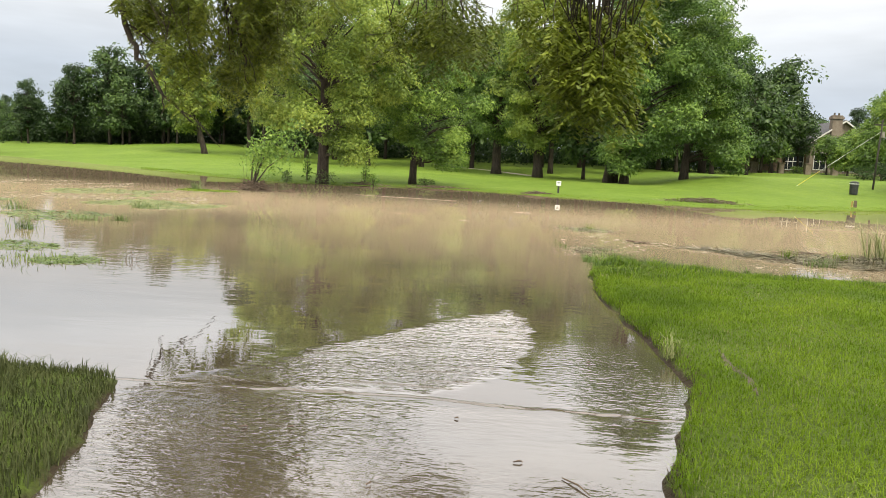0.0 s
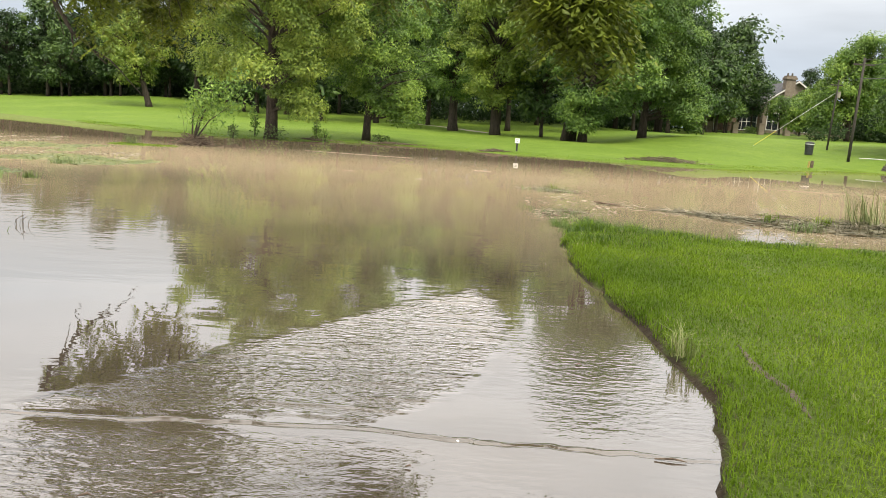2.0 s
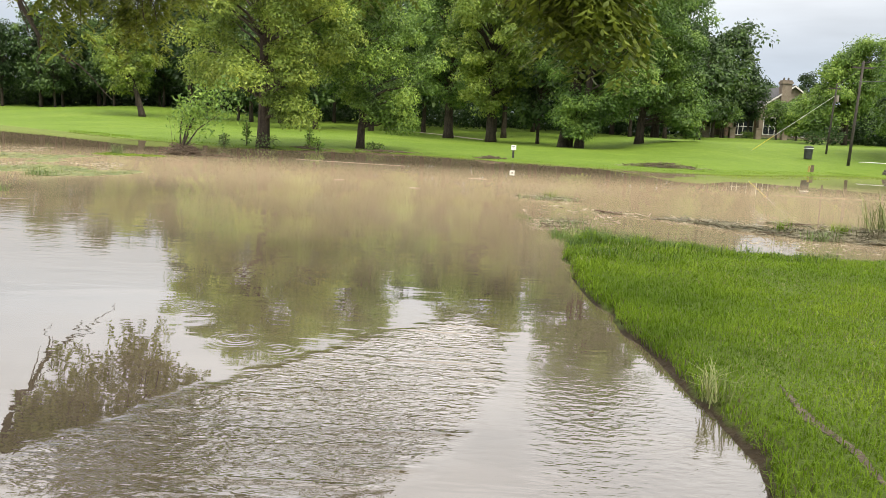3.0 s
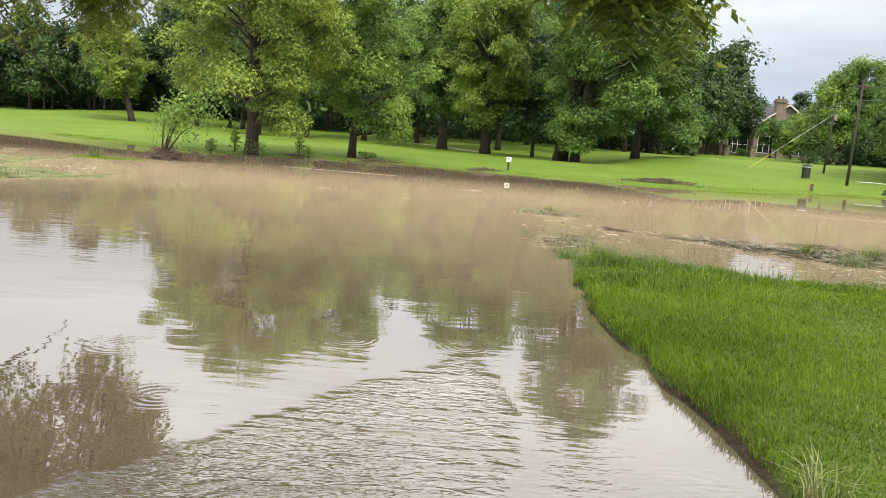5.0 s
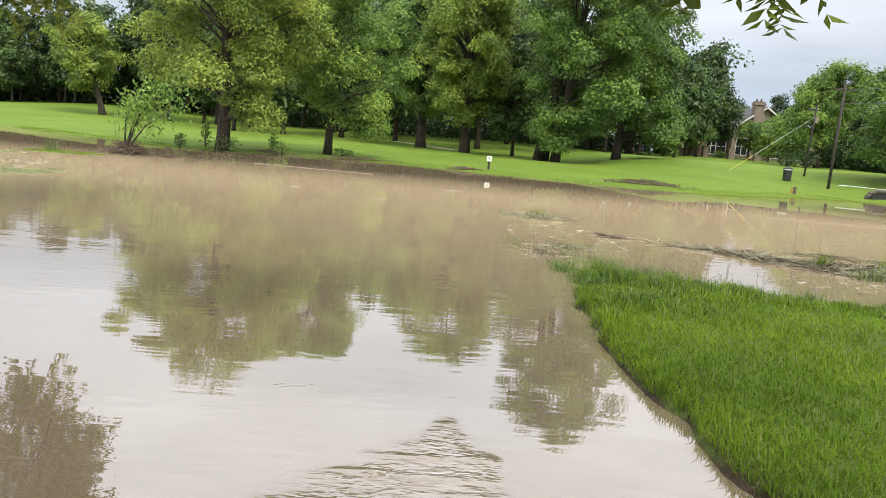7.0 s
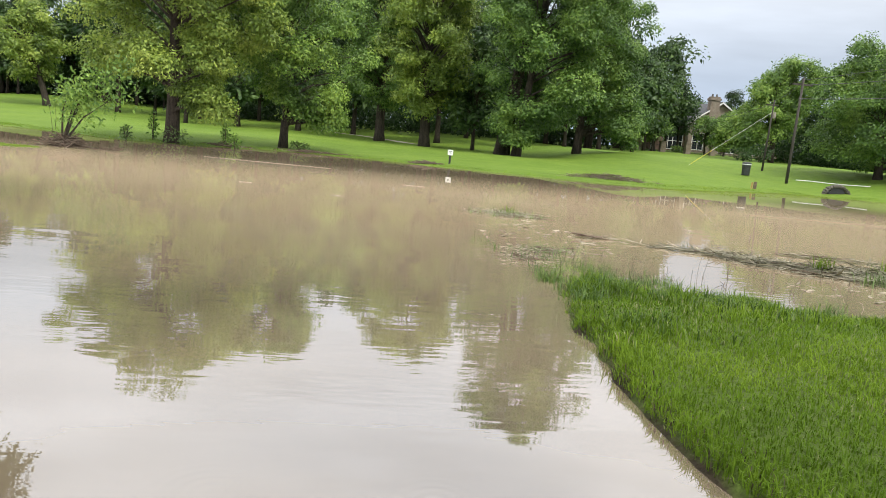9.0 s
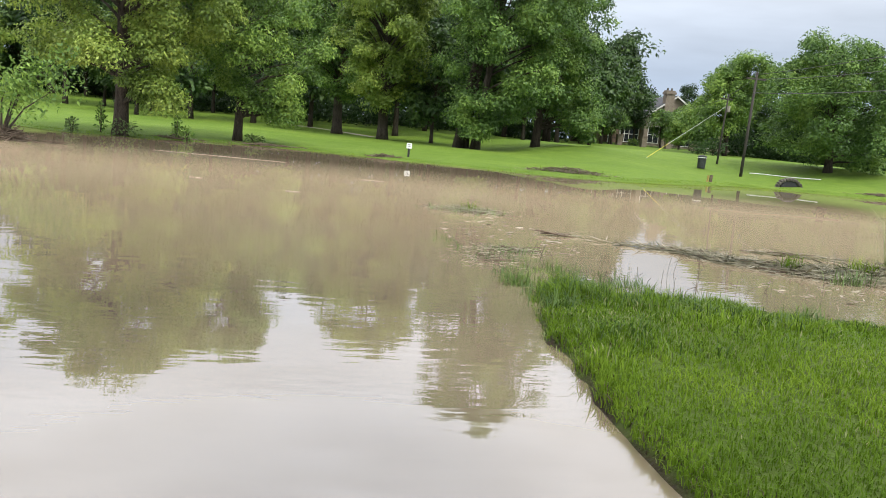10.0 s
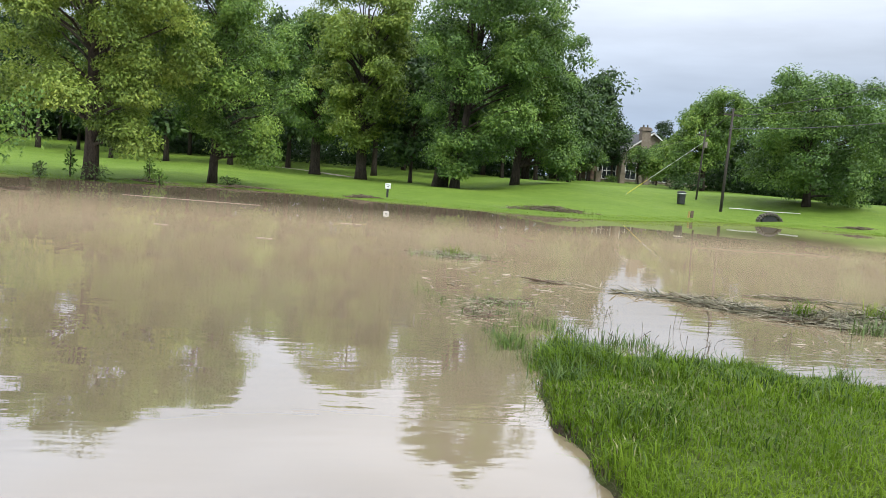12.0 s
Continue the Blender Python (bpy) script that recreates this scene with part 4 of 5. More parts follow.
for k, (x, y, r, h, m) in enumerate(((-10.6, 45.4, 0.8, 0.8, WEED), (-12.1, 46.6, 0.25, 1.5, LEAF_DEEP), (-7.9, 46.6, 0.3, 0.8, LEAF_DEEP), (-8.6, 47.4, 0.22, 1.1, LEAF_DEEP),
                                     (-5.0, 50.8, 0.6, 0.4, WEED), (-12.8, 44.5, 0.3, 0.8, WEED), (48.5, 129, 1.0, 1.0, LEAF_DEEP), (48, 100, 1.6, 2.2, LEAF_DARK), (44.5, 97, 1.2, 1.6, LEAF_DARK))):
    shrub(x, y, r, h, 150 if y < 60 else 420, m, 70 + k, "low weedy shrub on the flooded bank" if y < 60 else "garden shrub near the house", 0.16 if y < 60 else 0.3)

# ---- poles and cables ----


def pole(x, y, top, r, lean, label):
    root = thing("utility_pole", x, y, gz(x, y), label, "utility pole")
    g = gz(x, y)
    a = Acc()
    a.tube([(0, 0, -0.5), (lean * 0.5, 0, (top - g) * 0.5), (lean, 0, top - g)], [r, r * 0.85, r * 0.7], 10)
    part("shaft", a, POLE_MAT, root, smooth=True)
    return root, g


p1, g1 = pole(31.5, 66.9, 7.2, 0.085, 0.22, "thin grey wooden utility pole on the lawn")
a = Acc()
a.box(-0.45, -0.05, 5.4, 0.6, 0.05, 5.5)
part("crossarm", a, POLE_MAT, p1)
a = Acc()
a.tube([(0.36, 0, 4.4), (0.36, 0, 4.9)], [0.14, 0.14], 10)
part("transformer", a, CONCRETE, p1, "pale grey transformer can")
p2, g2 = pole(29.5, 59.2, 8.2, 0.115, 0.15, "dark wooden utility pole beside the creek")
a = Acc()
a.box(-0.6, -0.06, 7.1, 0.9, 0.06, 7.22)
part("crossarm", a, POLE_MAT, p2)
p3, g3 = pole(35.2, 23.0, 11.6, 0.16, 0.0, "tall wooden utility pole at the creek bend")


def cable(name, a0, b0, sag, r, material, label):
    k = np.linspace(0, 1, 24)[:, None]
    pts = np.array(a0) * (1 - k) + np.array(b0) * k - np.array([0, 0, 1.0]) * sag * 4 * k * (1 - k)
    a = Acc()
    a.tube(pts, np.full(24, r), 5, False)
    tagged(part(name, a, material), label, "cable")


cable("power_cable", (29.5, 59.2, 8.0), (35.2, 23, 11.4), 0.7, 0.018, WIRE, "overhead power cable from the dark pole")
cable("power_cable", (30.2, 59.2, 7.75), (35.7, 23, 10.7), 1.1, 0.018, WIRE, "overhead power cable from the dark pole")
cable("power_cable", (29.5, 59.2, 6.7), (35.2, 23, 8.6), 1.0, 0.026, WIRE, "thick sagging communication cable")
cable("power_cable", (29.6, 59.2, 7.9), (31.7, 66.9, 7.1), 0.15, 0.02, WIRE, "overhead cable between two poles")
cable("power_cable", (31.7, 66.9, 6.9), (52, 136, 9.6), 0.8, 0.016, WIRE, "thin overhead cable to the house")
cable("guy_wire", (31.7, 66.9, 6.2), (25.5, 67.6, gz(25.5, 67.6)), 0.0, 0.011, WHITE, "pale guy wire slanting to the lawn")
dirv = unit(np.array([31.7 - 25.5, 66.9 - 67.6, 6.2 - gz(25.5, 67.6)]))
b0 = np.array([25.5, 67.6, gz(25.5, 67.6)])
cable("guy_guard", b0 + dirv * 0.1, b0 + dirv * 2.2, 0.0, 0.022, YELLOW, "yellow plastic guy wire guard")

# ---- lawn fixtures ----
bn = thing("litter_bin", 28.4, 63.4, gz(28.4, 63.4), "dark green litter bin standing on the lawn", "bin")
a = Acc()
a.tube([(0, 0, 0), (0, 0, 0.05), (0, 0, 0.80), (0, 0, 0.82)], [0.29, 0.30, 0.33, 0.33], 16)
part("body", a, BIN_MAT, bn, smooth=False)
a = Acc()
a.tube([(0, 0, 0.82), (0, 0, 0.88)], [0.355, 0.355], 16)
part("rim", a, WHITE, bn, "pale band below the lid")
a = Acc()
a.tube([(0, 0, 0.88), (0, 0, 0.98), (0, 0, 1.06)], [0.36, 0.33, 0.16], 16)
part("lid", a, BIN_MAT, bn)

sp = thing("sign_post", 3.62, 48.0, gz(3.62, 48.0), "short black post with a small white notice at the waterline", "sign")
hs = 0.88 - gz(3.62, 48.0)
a = Acc()
a.box(-0.055, -0.055, -0.3, 0.055, 0.055, hs, 0.01)
part("post", a, IRON, sp)
a = Acc()
a.box(-0.15, -0.085, hs - 0.27, 0.15, -0.056, hs + 0.03, 0.006)
plate = part("plate", a, WHITE, sp, "white notice plate")
for k, wd in enumerate((0.18, 0.12)):
    a = Acc()
    a.box(-wd / 2, -0.092, hs - 0.08 - k * 0.08, wd / 2, -0.086, hs - 0.05 - k * 0.08)
    part("bar", a, IRON, plate)

mk = thing("marker_stub", 23.2, 51.9, gz(23.2, 51.9), "ochre marker stub with a brown board by the water", "marker")
a = Acc()
a.tube([(0, 0, -0.2), (0.05, 0, 0.42)], [0.07, 0.06], 10)
part("stub", a, OCHRE, mk)
a = Acc()
a.box(0.14, -0.03, -0.1, 0.34, 0.03, 0.46, 0.01)
part("board", a, STICK, mk)

cv = thing("culvert", 30.2, 54.0, gz(30.2, 54.0) - 0.22, "dark stone culvert mouth in the grassy bank", "culvert")
rs = np.random.default_rng(5)
for k in range(13):
    an = math.pi * k / 12
    bm = bmesh.new()
    bmesh.ops.create_icosphere(bm, subdivisions=1, radius=0.16)
    for v in bm.verts:
        v.co *= 0.8 + 0.4 * rs.random()
        v.co.y *= 1.6
    bm.verts.index_update()
    a = Acc()
    a.add([(v.co.x + 0.85 * math.cos(an), v.co.y, v.co.z + 0.1 + 0.62 * math.sin(an)) for v in bm.verts], [[v.index for v in f.verts] for f in bm.faces])
    bm.free()
    part("stone", a, STONE_DARK, cv)
# capped black drum: its dark face stands in for the shaded opening
a = Acc()
a.tube([(0, -0.1, 0.05), (0, 0.5, 0.04)], [0.62, 0.62], 16, True)
part("pipe", a, IRON, cv, "closed black drum, painted shade for the culvert's opening")
a = Acc()
ys = np.linspace(0, 1, 12)
a.tube([(31.5 + 4.2 * k, 61.5 - 2.8 * k, gz(31.5 + 4.2 * k, 61.5 - 2.8 * k) + 0.05) for k in ys], np.full(12, 0.03), 8)
tagged(part("drain_pipe", a, WHITE), "pale plastic pipe lying across the lawn", "pipe")

fp = [(-9, 103), (-5, 99), (-1.6, 95.5), (1.2, 90.5), (2.9, 85.0), (3.2, 82.5)]
a = Acc()
kk = np.linspace(0, 1, 30)
fx, fy2 = np.interp(kk, np.linspace(0, 1, 6), [p[0] for p in fp]), np.interp(kk, np.linspace(0, 1, 6), [p[1] for p in fp])
a.add([(fx[i] + c * 0.55, fy2[i], gz(fx[i] + c * 0.55, fy2[i]) + 0.03 - 0.02 * abs(c)) for i in range(30) for c in (-1, 0, 1)], [(i * 3 + j, i * 3 + j + 1, i * 3 + j + 4, i * 3 + j + 3) for i in range(29) for j in range(2)])
tagged(part("footpath", a, CONCRETE, smooth=True), "pale footpath winding under the park trees", "path", kind="structure")

# ---- flood debris ----


def drift(name, cx, cy, rx, ry, n_stick, n_straw, h, seed, label, rz=0.0, z0=None, leaf_mat=None, stick_len=0.8, straw_mat=None, wide=0.03):
    """A heap of sticks with straw and weed caught in it."""
    rs = np.random.default_rng(seed)
    z0 = max(gz(cx, cy), 0.0) if z0 is None else z0
    root = thing(name, cx, cy, z0, label, "debris", rz=rz)
    st = Acc()
    for k in range(n_stick):
        u = rs.normal(0, 0.42, 2)
        hh = h * max(0.0, 1 - 0.8 * np.hypot(*u)) * rs.random()
        an = rs.normal(0, 1.1 if h > 0.4 else 0.7)
        ln = stick_len * (0.3 + rs.random())
        d = np.array([math.cos(an) * ln, math.sin(an) * ln * 0.6, rs.normal(0, 0.28 if h > 0.4 else 0.10) * ln])
        c = np.array([u[0] * rx, u[1] * ry, hh + 0.015])
        b = rs.normal(0, 0.05 * ln, 3) * (1, 1, 0.3)
        r = (0.008 + 0.018 * rs.random()) if stick_len > 0.75 else (0.004 + 0.010 * rs.random() ** 2)
        pts = np.array([c - d / 2, c + b, c + d / 2])
        pts[:, 2] = np.maximum(pts[:, 2], -0.01)
        st.tube(pts, [r, r * 0.9, r * 0.5], 5)
    part("stick", st, STICK, root, kind="stuff")
    u = rs.normal(0, 0.5, (n_straw, 2))
    hh = h * np.clip(1 - 0.8 * np.hypot(u[:, 0], u[:, 1]), 0, 1) * rs.random(n_straw)
    p = np.stack([u[:, 0] * rx, u[:, 1] * ry, hh + 0.012], 1)
    an = rs.normal(0, 1.5 if straw_mat else 0.8, n_straw) + np.pi * rs.integers(0, 2, n_straw)
    ax = np.stack([np.cos(an), np.sin(an) * 0.6, rs.normal(0.03, 0.10, n_straw)], 1)
    ln = stick_len * (0.15 + 0.45 * rs.random(n_straw))
    sd = np.cross(ax, np.array([0, 0, 1.0]) + rs.normal(0, 0.3, (n_straw, 3)))
    cut = n_straw // 2 if straw_mat else n_straw
    if straw_mat:
        part("reed", leaf_mesh("reed", p[cut:], ax[cut:], sd[cut:], ln[cut:], ln[cut:] * wide + 0.004), straw_mat, root, kind="stuff")
    part("straw", leaf_mesh("straw", p[:cut], ax[:cut], sd[:cut], ln[:cut], ln[:cut] * wide * 0.8 + 0.004), STRAW, root, kind="stuff")
    if leaf_mat is not None:
        m = n_straw // (7 if straw_mat else 2)
        u = rs.normal(0, 0.45, (m, 2))
        base = np.stack([u[:, 0] * rx, u[:, 1] * ry, np.full(m, -0.01)], 1)
        part("weed", blade_mesh("weed", base, (h * 1.2 + 0.05) * (0.4 + 0.8 * rs.random(m)), np.full(m, 0.012), 0.4 + 1.0 * rs.random(m), rs.random(m) * 6.28, rs), leaf_mat, root, kind="stuff")
    return root


drift("debris_heap", -10.6, 32.0, 0.62, 0.45, 260, 300, 0.45, 1, "dark heap of flood debris around a broken sapling", stick_len=0.78)
drift("debris_heap", -9.1, 32.2, 0.35, 0.2, 30, 80, 0.16, 2, "small dark clump of sticks in the water", stick_len=0.5)
drift("debris_heap", 11.6, 44.3, 2.3, 0.7, 160, 700, 0.30, 3, "long dark heap of drift wood on the far shore", leaf_mat=BLADE)
drift("debris_heap", 2.2, 46.6, 0.8, 0.3, 40, 120, 0.15, 4, "branches washed up beside the sign post")
drift("debris_heap", -8.6, 47.4, 1.3, 0.4, 60, 240, 0.22, 5, "dark sticks washed against the bank")
drift("debris_heap", -3.6, 49.2, 2.4, 0.4, 60, 260, 0.14, 6, "line of wet drift along the shore")
drift("debris_heap", 34.5, 50.6, 1.8, 0.4, 50, 160, 0.18, 7, "low line of drift on the grassy bank")
drift("debris_raft", 2.3, 19.7, 0.75, 0.75, 22, 520, 0.05, 8, "thin floating raft of straw and weed", rz=-50, leaf_mat=WEED, stick_len=0.5)
drift("weed_tuft", 2.35, 19.95, 0.16, 0.12, 2, 60, 0.16, 9, "green weed tuft riding on the straw raft", leaf_mat=BLADE, stick_len=0.2)
drift("debris_raft", 3.25, 16.85, 0.36, 0.06, 3, 60, 0.04, 10, "floating stick with scraps of straw", stick_len=0.6)
drift("debris_raft", 1.95, 14.9, 0.5, 0.35, 10, 240, 0.04, 11, "straw scraps drifting off the grassy point", leaf_mat=WEED, stick_len=0.35)
drift("debris_raft", 1.55, 14.2, 0.4, 0.5, 8, 200, 0.03, 12, "straw scraps drifting off the grassy point", stick_len=0.3)
drift("debris_mat", 4.6, 16.05, 0.75, 0.22, 7, 420, 0.035, 13, "grey mat of drowned reeds lying on the water", rz=-25, stick_len=0.7, straw_mat=REED, wide=0.06)
drift("debris_mat", 5.1, 15.35, 0.75, 0.34, 12, 800, 0.06, 14, "grey mat of drowned reeds lying on the water", rz=-40, leaf_mat=REED, stick_len=0.6, straw_mat=REED, wide=0.06)
drift("debris_mat", 5.9, 14.75, 0.75, 0.5, 12, 1200, 0.10, 15, "thick mat of reeds and muddy weed", rz=-20, leaf_mat=REED, stick_len=0.6, straw_mat=REED, wide=0.06)
drift("debris_mat", 7.0, 14.6, 0.9, 0.7, 16, 1900, 0.18, 16, "thick mat of reeds and muddy weed", rz=-15, leaf_mat=REED, stick_len=0.7, straw_mat=REED, wide=0.06)
drift("debris_mat", 8.6, 14.4, 1.0, 0.7, 26, 1600, 0.24, 17, "thick mat of reeds and muddy weed", leaf_mat=REED, stick_len=0.7, straw_mat=REED, wide=0.06)
drift("debris_mat", 6.6, 16.4, 1.0, 0.15, 6, 160, 0.04, 18, "grey mat of drowned reeds lying on the water", rz=-10, stick_len=0.6, straw_mat=REED, wide=0.06)
drift("weed_tuft", 6.5, 14.75, 0.3, 0.2, 0, 200, 0.2, 24, "bright green weed tuft in the reed mat", leaf_mat=BLADE, stick_len=0.2)
drift("weed_tuft", 5.9, 14.1, 0.3, 0.15, 0, 160, 0.14, 25, "dark green weed tuft in the reed mat", leaf_mat=WEED, stick_len=0.2)
drift("weed_tuft", 5.55, 14.85, 0.16, 0.14, 0, 120, 0.2, 19, "bright green weed tuft in the reed mat", leaf_mat=BLADE, stick_len=0.2)

# broken sapling standing in the heap
sap = thing("broken_sapling", -10.75, 32.0, 0.05, "bent sapling with sparse leaves caught in flood debris", "sapling")
rs = np.random.default_rng(77)
a = Acc()
tips = []
for k, (dx, dz) in enumerate(((0.7, 2.3), (1.3, 2.4), (0.5, 1.9), (1.9, 1.9), (1.6, 2.7))):
    tip = np.array([dx, rs.normal(0, 0.4), dz])
    pts = np.array([np.zeros(3), tip * (0.35, 0.4, 0.55) + rs.normal(0, 0.05, 3), tip])
    a.tube(pts, [0.045, 0.022, 0.006], 6, False)
    tips += [pts[1] * (1 - t) + tip * t for t in np.linspace(0.0, 1.1, 8)]
for k in range(2):
    x = -0.5 + 0.2 * k
    a.tube([(-0.3, 0.1, 0.0), (x * 0.8, 0.1, 0.9), (x, 0.1, 1.2 + 0.7 * rs.random())], [0.008, 0.006, 0.003], 5, False)
part("stem", a, BARK_DARK, sap)
tips = np.array(tips)
n = 1700
p = tips[rs.integers(0, len(tips), n)] + rs.normal(0, 0.24, (n, 3))
ax = rs.normal(0, 0.7, (n, 3)) + (0.3, 0, -0.4)
ln = 0.15 * (0.6 + 0.8 * rs.random(n))
part("foliage", leaf_mesh("foliage", p, ax, np.cross(ax, rs.normal(0, 1, (n, 3))), ln, ln * 0.45), LEAF_DEEP, sap)

# reeds standing out of the water by the mats
rd = thing("reed_clump", 7.2, 14.7, 0.05, "bent dry reed clump rising from the debris mat", "reeds")
m = 120
rs = np.random.default_rng(78)
part("blade", blade_mesh("blade", np.concatenate([rs.normal(0, 0.17, (m, 2)), np.zeros((m, 1))], 1), 0.30 + 0.75 * rs.random(m), np.full(m, 0.012), 0.3 + 0.9 * rs.random(m), rs.normal(2.6, 0.9, m), rs), BLADE_DRY, rd, kind="stuff")


def weed_bed(name, cx, cy, rx, ry, n, h, seed, label, flat=0, mat=None):
    """Blades that stand out of the water, with scraps that float flat between them."""
    rs = np.random.default_rng(seed)
    root = thing(name, cx, cy, 0, label, "weeds")
    if n:
        u = rs.normal(0, 0.45, (n, 2))
        base = np.stack([u[:, 0] * rx, u[:, 1] * ry, np.full(n, -0.01)], 1)
        part("blade", blade_mesh("blade", base, h * (0.3 + 0.8 * rs.random(n)), np.full(n, 0.010), 0.3 + 1.0 * rs.random(n), rs.random(n) * 6.28, rs), mat or WEED, root, kind="stuff")
    if flat:
        u = rs.uniform(-1, 1, (flat, 2))
        u = u[(u ** 2).sum(1) < 1]
        k = vnoise((u[:, 0] * rx + cx) * 1.1, (u[:, 1] * ry + cy) * 0.5, seed % 8)
        u = u[k * (1.15 - np.hypot(u[:, 0], u[:, 1])) > (0.36 if cy > 12 else 0.30)]
        f = len(u)
        p = np.stack([u[:, 0] * rx, u[:, 1] * ry, 0.003 + 0.008 * rs.random(f)], 1)
        an = rs.normal(0, 0.7, f)
        ax = np.stack([np.cos(an), np.sin(an), rs.normal(0, 0.08, f)], 1)
        sd = np.cross(ax, np.array([0, 0, 1.0]) + rs.normal(0, 0.2, (f, 3)))
        ln = (0.05 + 0.13 * rs.random(f)) * (1.0 if cy < 12 or mat is STRAW else 1.5)
        part("scrap", leaf_mesh("scrap", p, ax, sd, ln, ln * 0.22), mat or WEED, root, kind="stuff")
    return root


weed_bed("weed_bed", -6.0, 9.4, 1.0, 0.75, 350, 0.09, 1, "bed of drowned grass showing through the water", flat=2600)
weed_bed("weed_bed", -7.3, 10.6, 1.0, 0.7, 80, 0.08, 2, "bed of drowned grass showing through the water", flat=900)
weed_bed("weed_bed", -10.0, 20.5, 3.4, 3.0, 420, 0.14, 3, "pale bed of flooded grass in the shallows", flat=11000, mat=BLADE_DRY)
weed_bed("weed_bed", -13.5, 25.0, 4.5, 4.0, 200, 0.14, 4, "pale bed of flooded grass in the shallows", flat=12000, mat=BLADE_DRY)
weed_bed("weed_bed", -9.6, 16.0, 2.4, 2.2, 120, 0.12, 7, "thin scum of drowned grass on the water", flat=2600)
weed_bed("weed_bed", -12.5, 22.0, 5.0, 5.0, 0, 0.1, 8, "thin straw scum drifting over flooded grass", flat=4000, mat=STRAW)
weed_bed("weed_bed", -17.5, 30.0, 5.0, 4.5, 0, 0.1, 9, "thin straw scum drifting over flooded grass", flat=4500, mat=STRAW)
weed_bed("weed_bed", -11.8, 30.0, 2.6, 1.8, 200, 0.12, 5, "strip of grass and scum beside the debris heap", flat=3500, mat=BLADE)
weed_bed("weed_bed", -14.0, 18.5, 3.0, 2.0, 100, 0.14, 6, "pale bed of flooded grass in the shallows", flat=3500)
for k, (x, y, r, h) in enumerate(((-11.1, 16.6, 0.35, 0.3), (-8.4, 12.8, 0.3, 0.32), (-8.5, 14.9, 0.35, 0.22), (-9.2, 18.9, 0.4, 0.25), (-12.6, 30.6, 0.3, 0.5), (-7.9, 15.2, 0.2, 0.2))):
    weed_bed("weed_tuft", x, y, r, r * 0.6, 90, h, 20 + k, "ragged tuft of flooded grass", mat=WEED)
weed_bed("floating_scraps", 2.3, 16.8, 1.7, 3.4, 0, 0.1, 31, "scattered straw scraps floating off the point", flat=420, mat=STRAW)
weed_bed("floating_scraps", 5.2, 13.3, 2.2, 1.0, 20, 0.1, 32, "scattered straw scraps floating beside the bank", flat=260, mat=STRAW)
tw = thing("drowned_stalks", -4.98, 9.84, 0, "few bare stalks standing in the water", "stalks")
a = Acc()
rs = np.random.default_rng(6)
for k in range(6):
    x = -0.07 + 0.03 * k
    a.tube([(x, 0, -0.05), (x + rs.normal(0, 0.02), 0, 0.06), (x + rs.normal(0, 0.07), 0, 0.10 + 0.06 * rs.random())], [0.004, 0.003, 0.002], 4)
part("stalk", a, BARK_DARK, tw)


def foam_streak(x0, y0, x1, y1, w, seed):
    rs = np.random.default_rng(seed)
    n = 26
    k = np.linspace(0, 1, n)
    cx, cy = x0 + (x1 - x0) * k, y0 + (y1 - y0) * k + rs.normal(0, w * 0.4, n)
    ww = w * np.sin(np.pi * np.clip(k, 0.02, 0.98)) * (0.3 + 0.7 * rs.random(n))
    v = [(x, y - q, 0.004) for x, y, q in zip(cx, cy, ww)] + [(x, y + q, 0.004) for x, y, q in zip(cx, cy, ww)] + [(x, y, 0.012) for x, y in zip(cx, cy)]
    f = [(i, i + 1, 2 * n + i + 1, 2 * n + i) for i in range(n - 1)] + [(2 * n + i, 2 * n + i + 1, n + i + 1, n + i) for i in range(n - 1)]
    a = Acc()
    a.add(v, f)
    tagged(part("foam_streak", a, FOAM, smooth=True), "pale streak of foam drifting on the brown water", "foam")


for k, q in enumerate(((-6.5, 33.6, -1.9, 32.6, 0.12), (0.5, 26.4, 1.1, 26.3, 0.05), (-1.1, 21.0, -0.8, 20.9, 0.03), (-25, 60, -16, 55, 0.3), (-3.2, 22.6, -2.9, 22.5, 0.03))):
    foam_streak(*q[:4], q[4] * 0.12, k)

# ---- grass of the near banks ----


def blades(name, poly, n, box, hmin, hmax, width, seed, label, mat=BLADE, zmin=0.0, dens=None, lean=0.8, ragged=False):
    rs = np.random.default_rng(seed)
    x = rs.uniform(box[0], box[1], n)
    y = rs.uniform(box[2], box[3], n)
    if dens is not None:
        k = rs.random(n) < dens(x, y)
        x, y = x[k], y[k]
    k = signed(x, y, poly) > -0.06
    x, y = x[k], y[k]
    z = ground_z(x, y)
    k = z > zmin
    x, y, z = x[k], y[k], z[k]
    m = len(x)
    tall = vnoise(x * 1.6, y * 1.6, 3) * 0.8 + 0.4 * vnoise(x * 6, y * 6, 5)
    tall = 1.5 * tall ** 2.2 if ragged else tall
    h = (hmin + (hmax - hmin) * tall) * (0.55 + 0.6 * rs.random(m))
    yaw = rs.random(m) * 6.28
    near = 1.0 + 0.06 * np.hypot(x, y - 4)
    ob = part(name, blade_mesh(name, np.stack([x, y, np.maximum(z - 0.006, -0.01)], 1), h, width * near * (0.7 + 0.6 * rs.random(m)), lean * rs.random(m), yaw, rs), mat)
    return tagged(ob, label, "grass", kind="stuff")


RUT = np.array([(1.83, 6.2), (1.77, 5.75), (1.80, 5.35), (1.73, 4.95)])


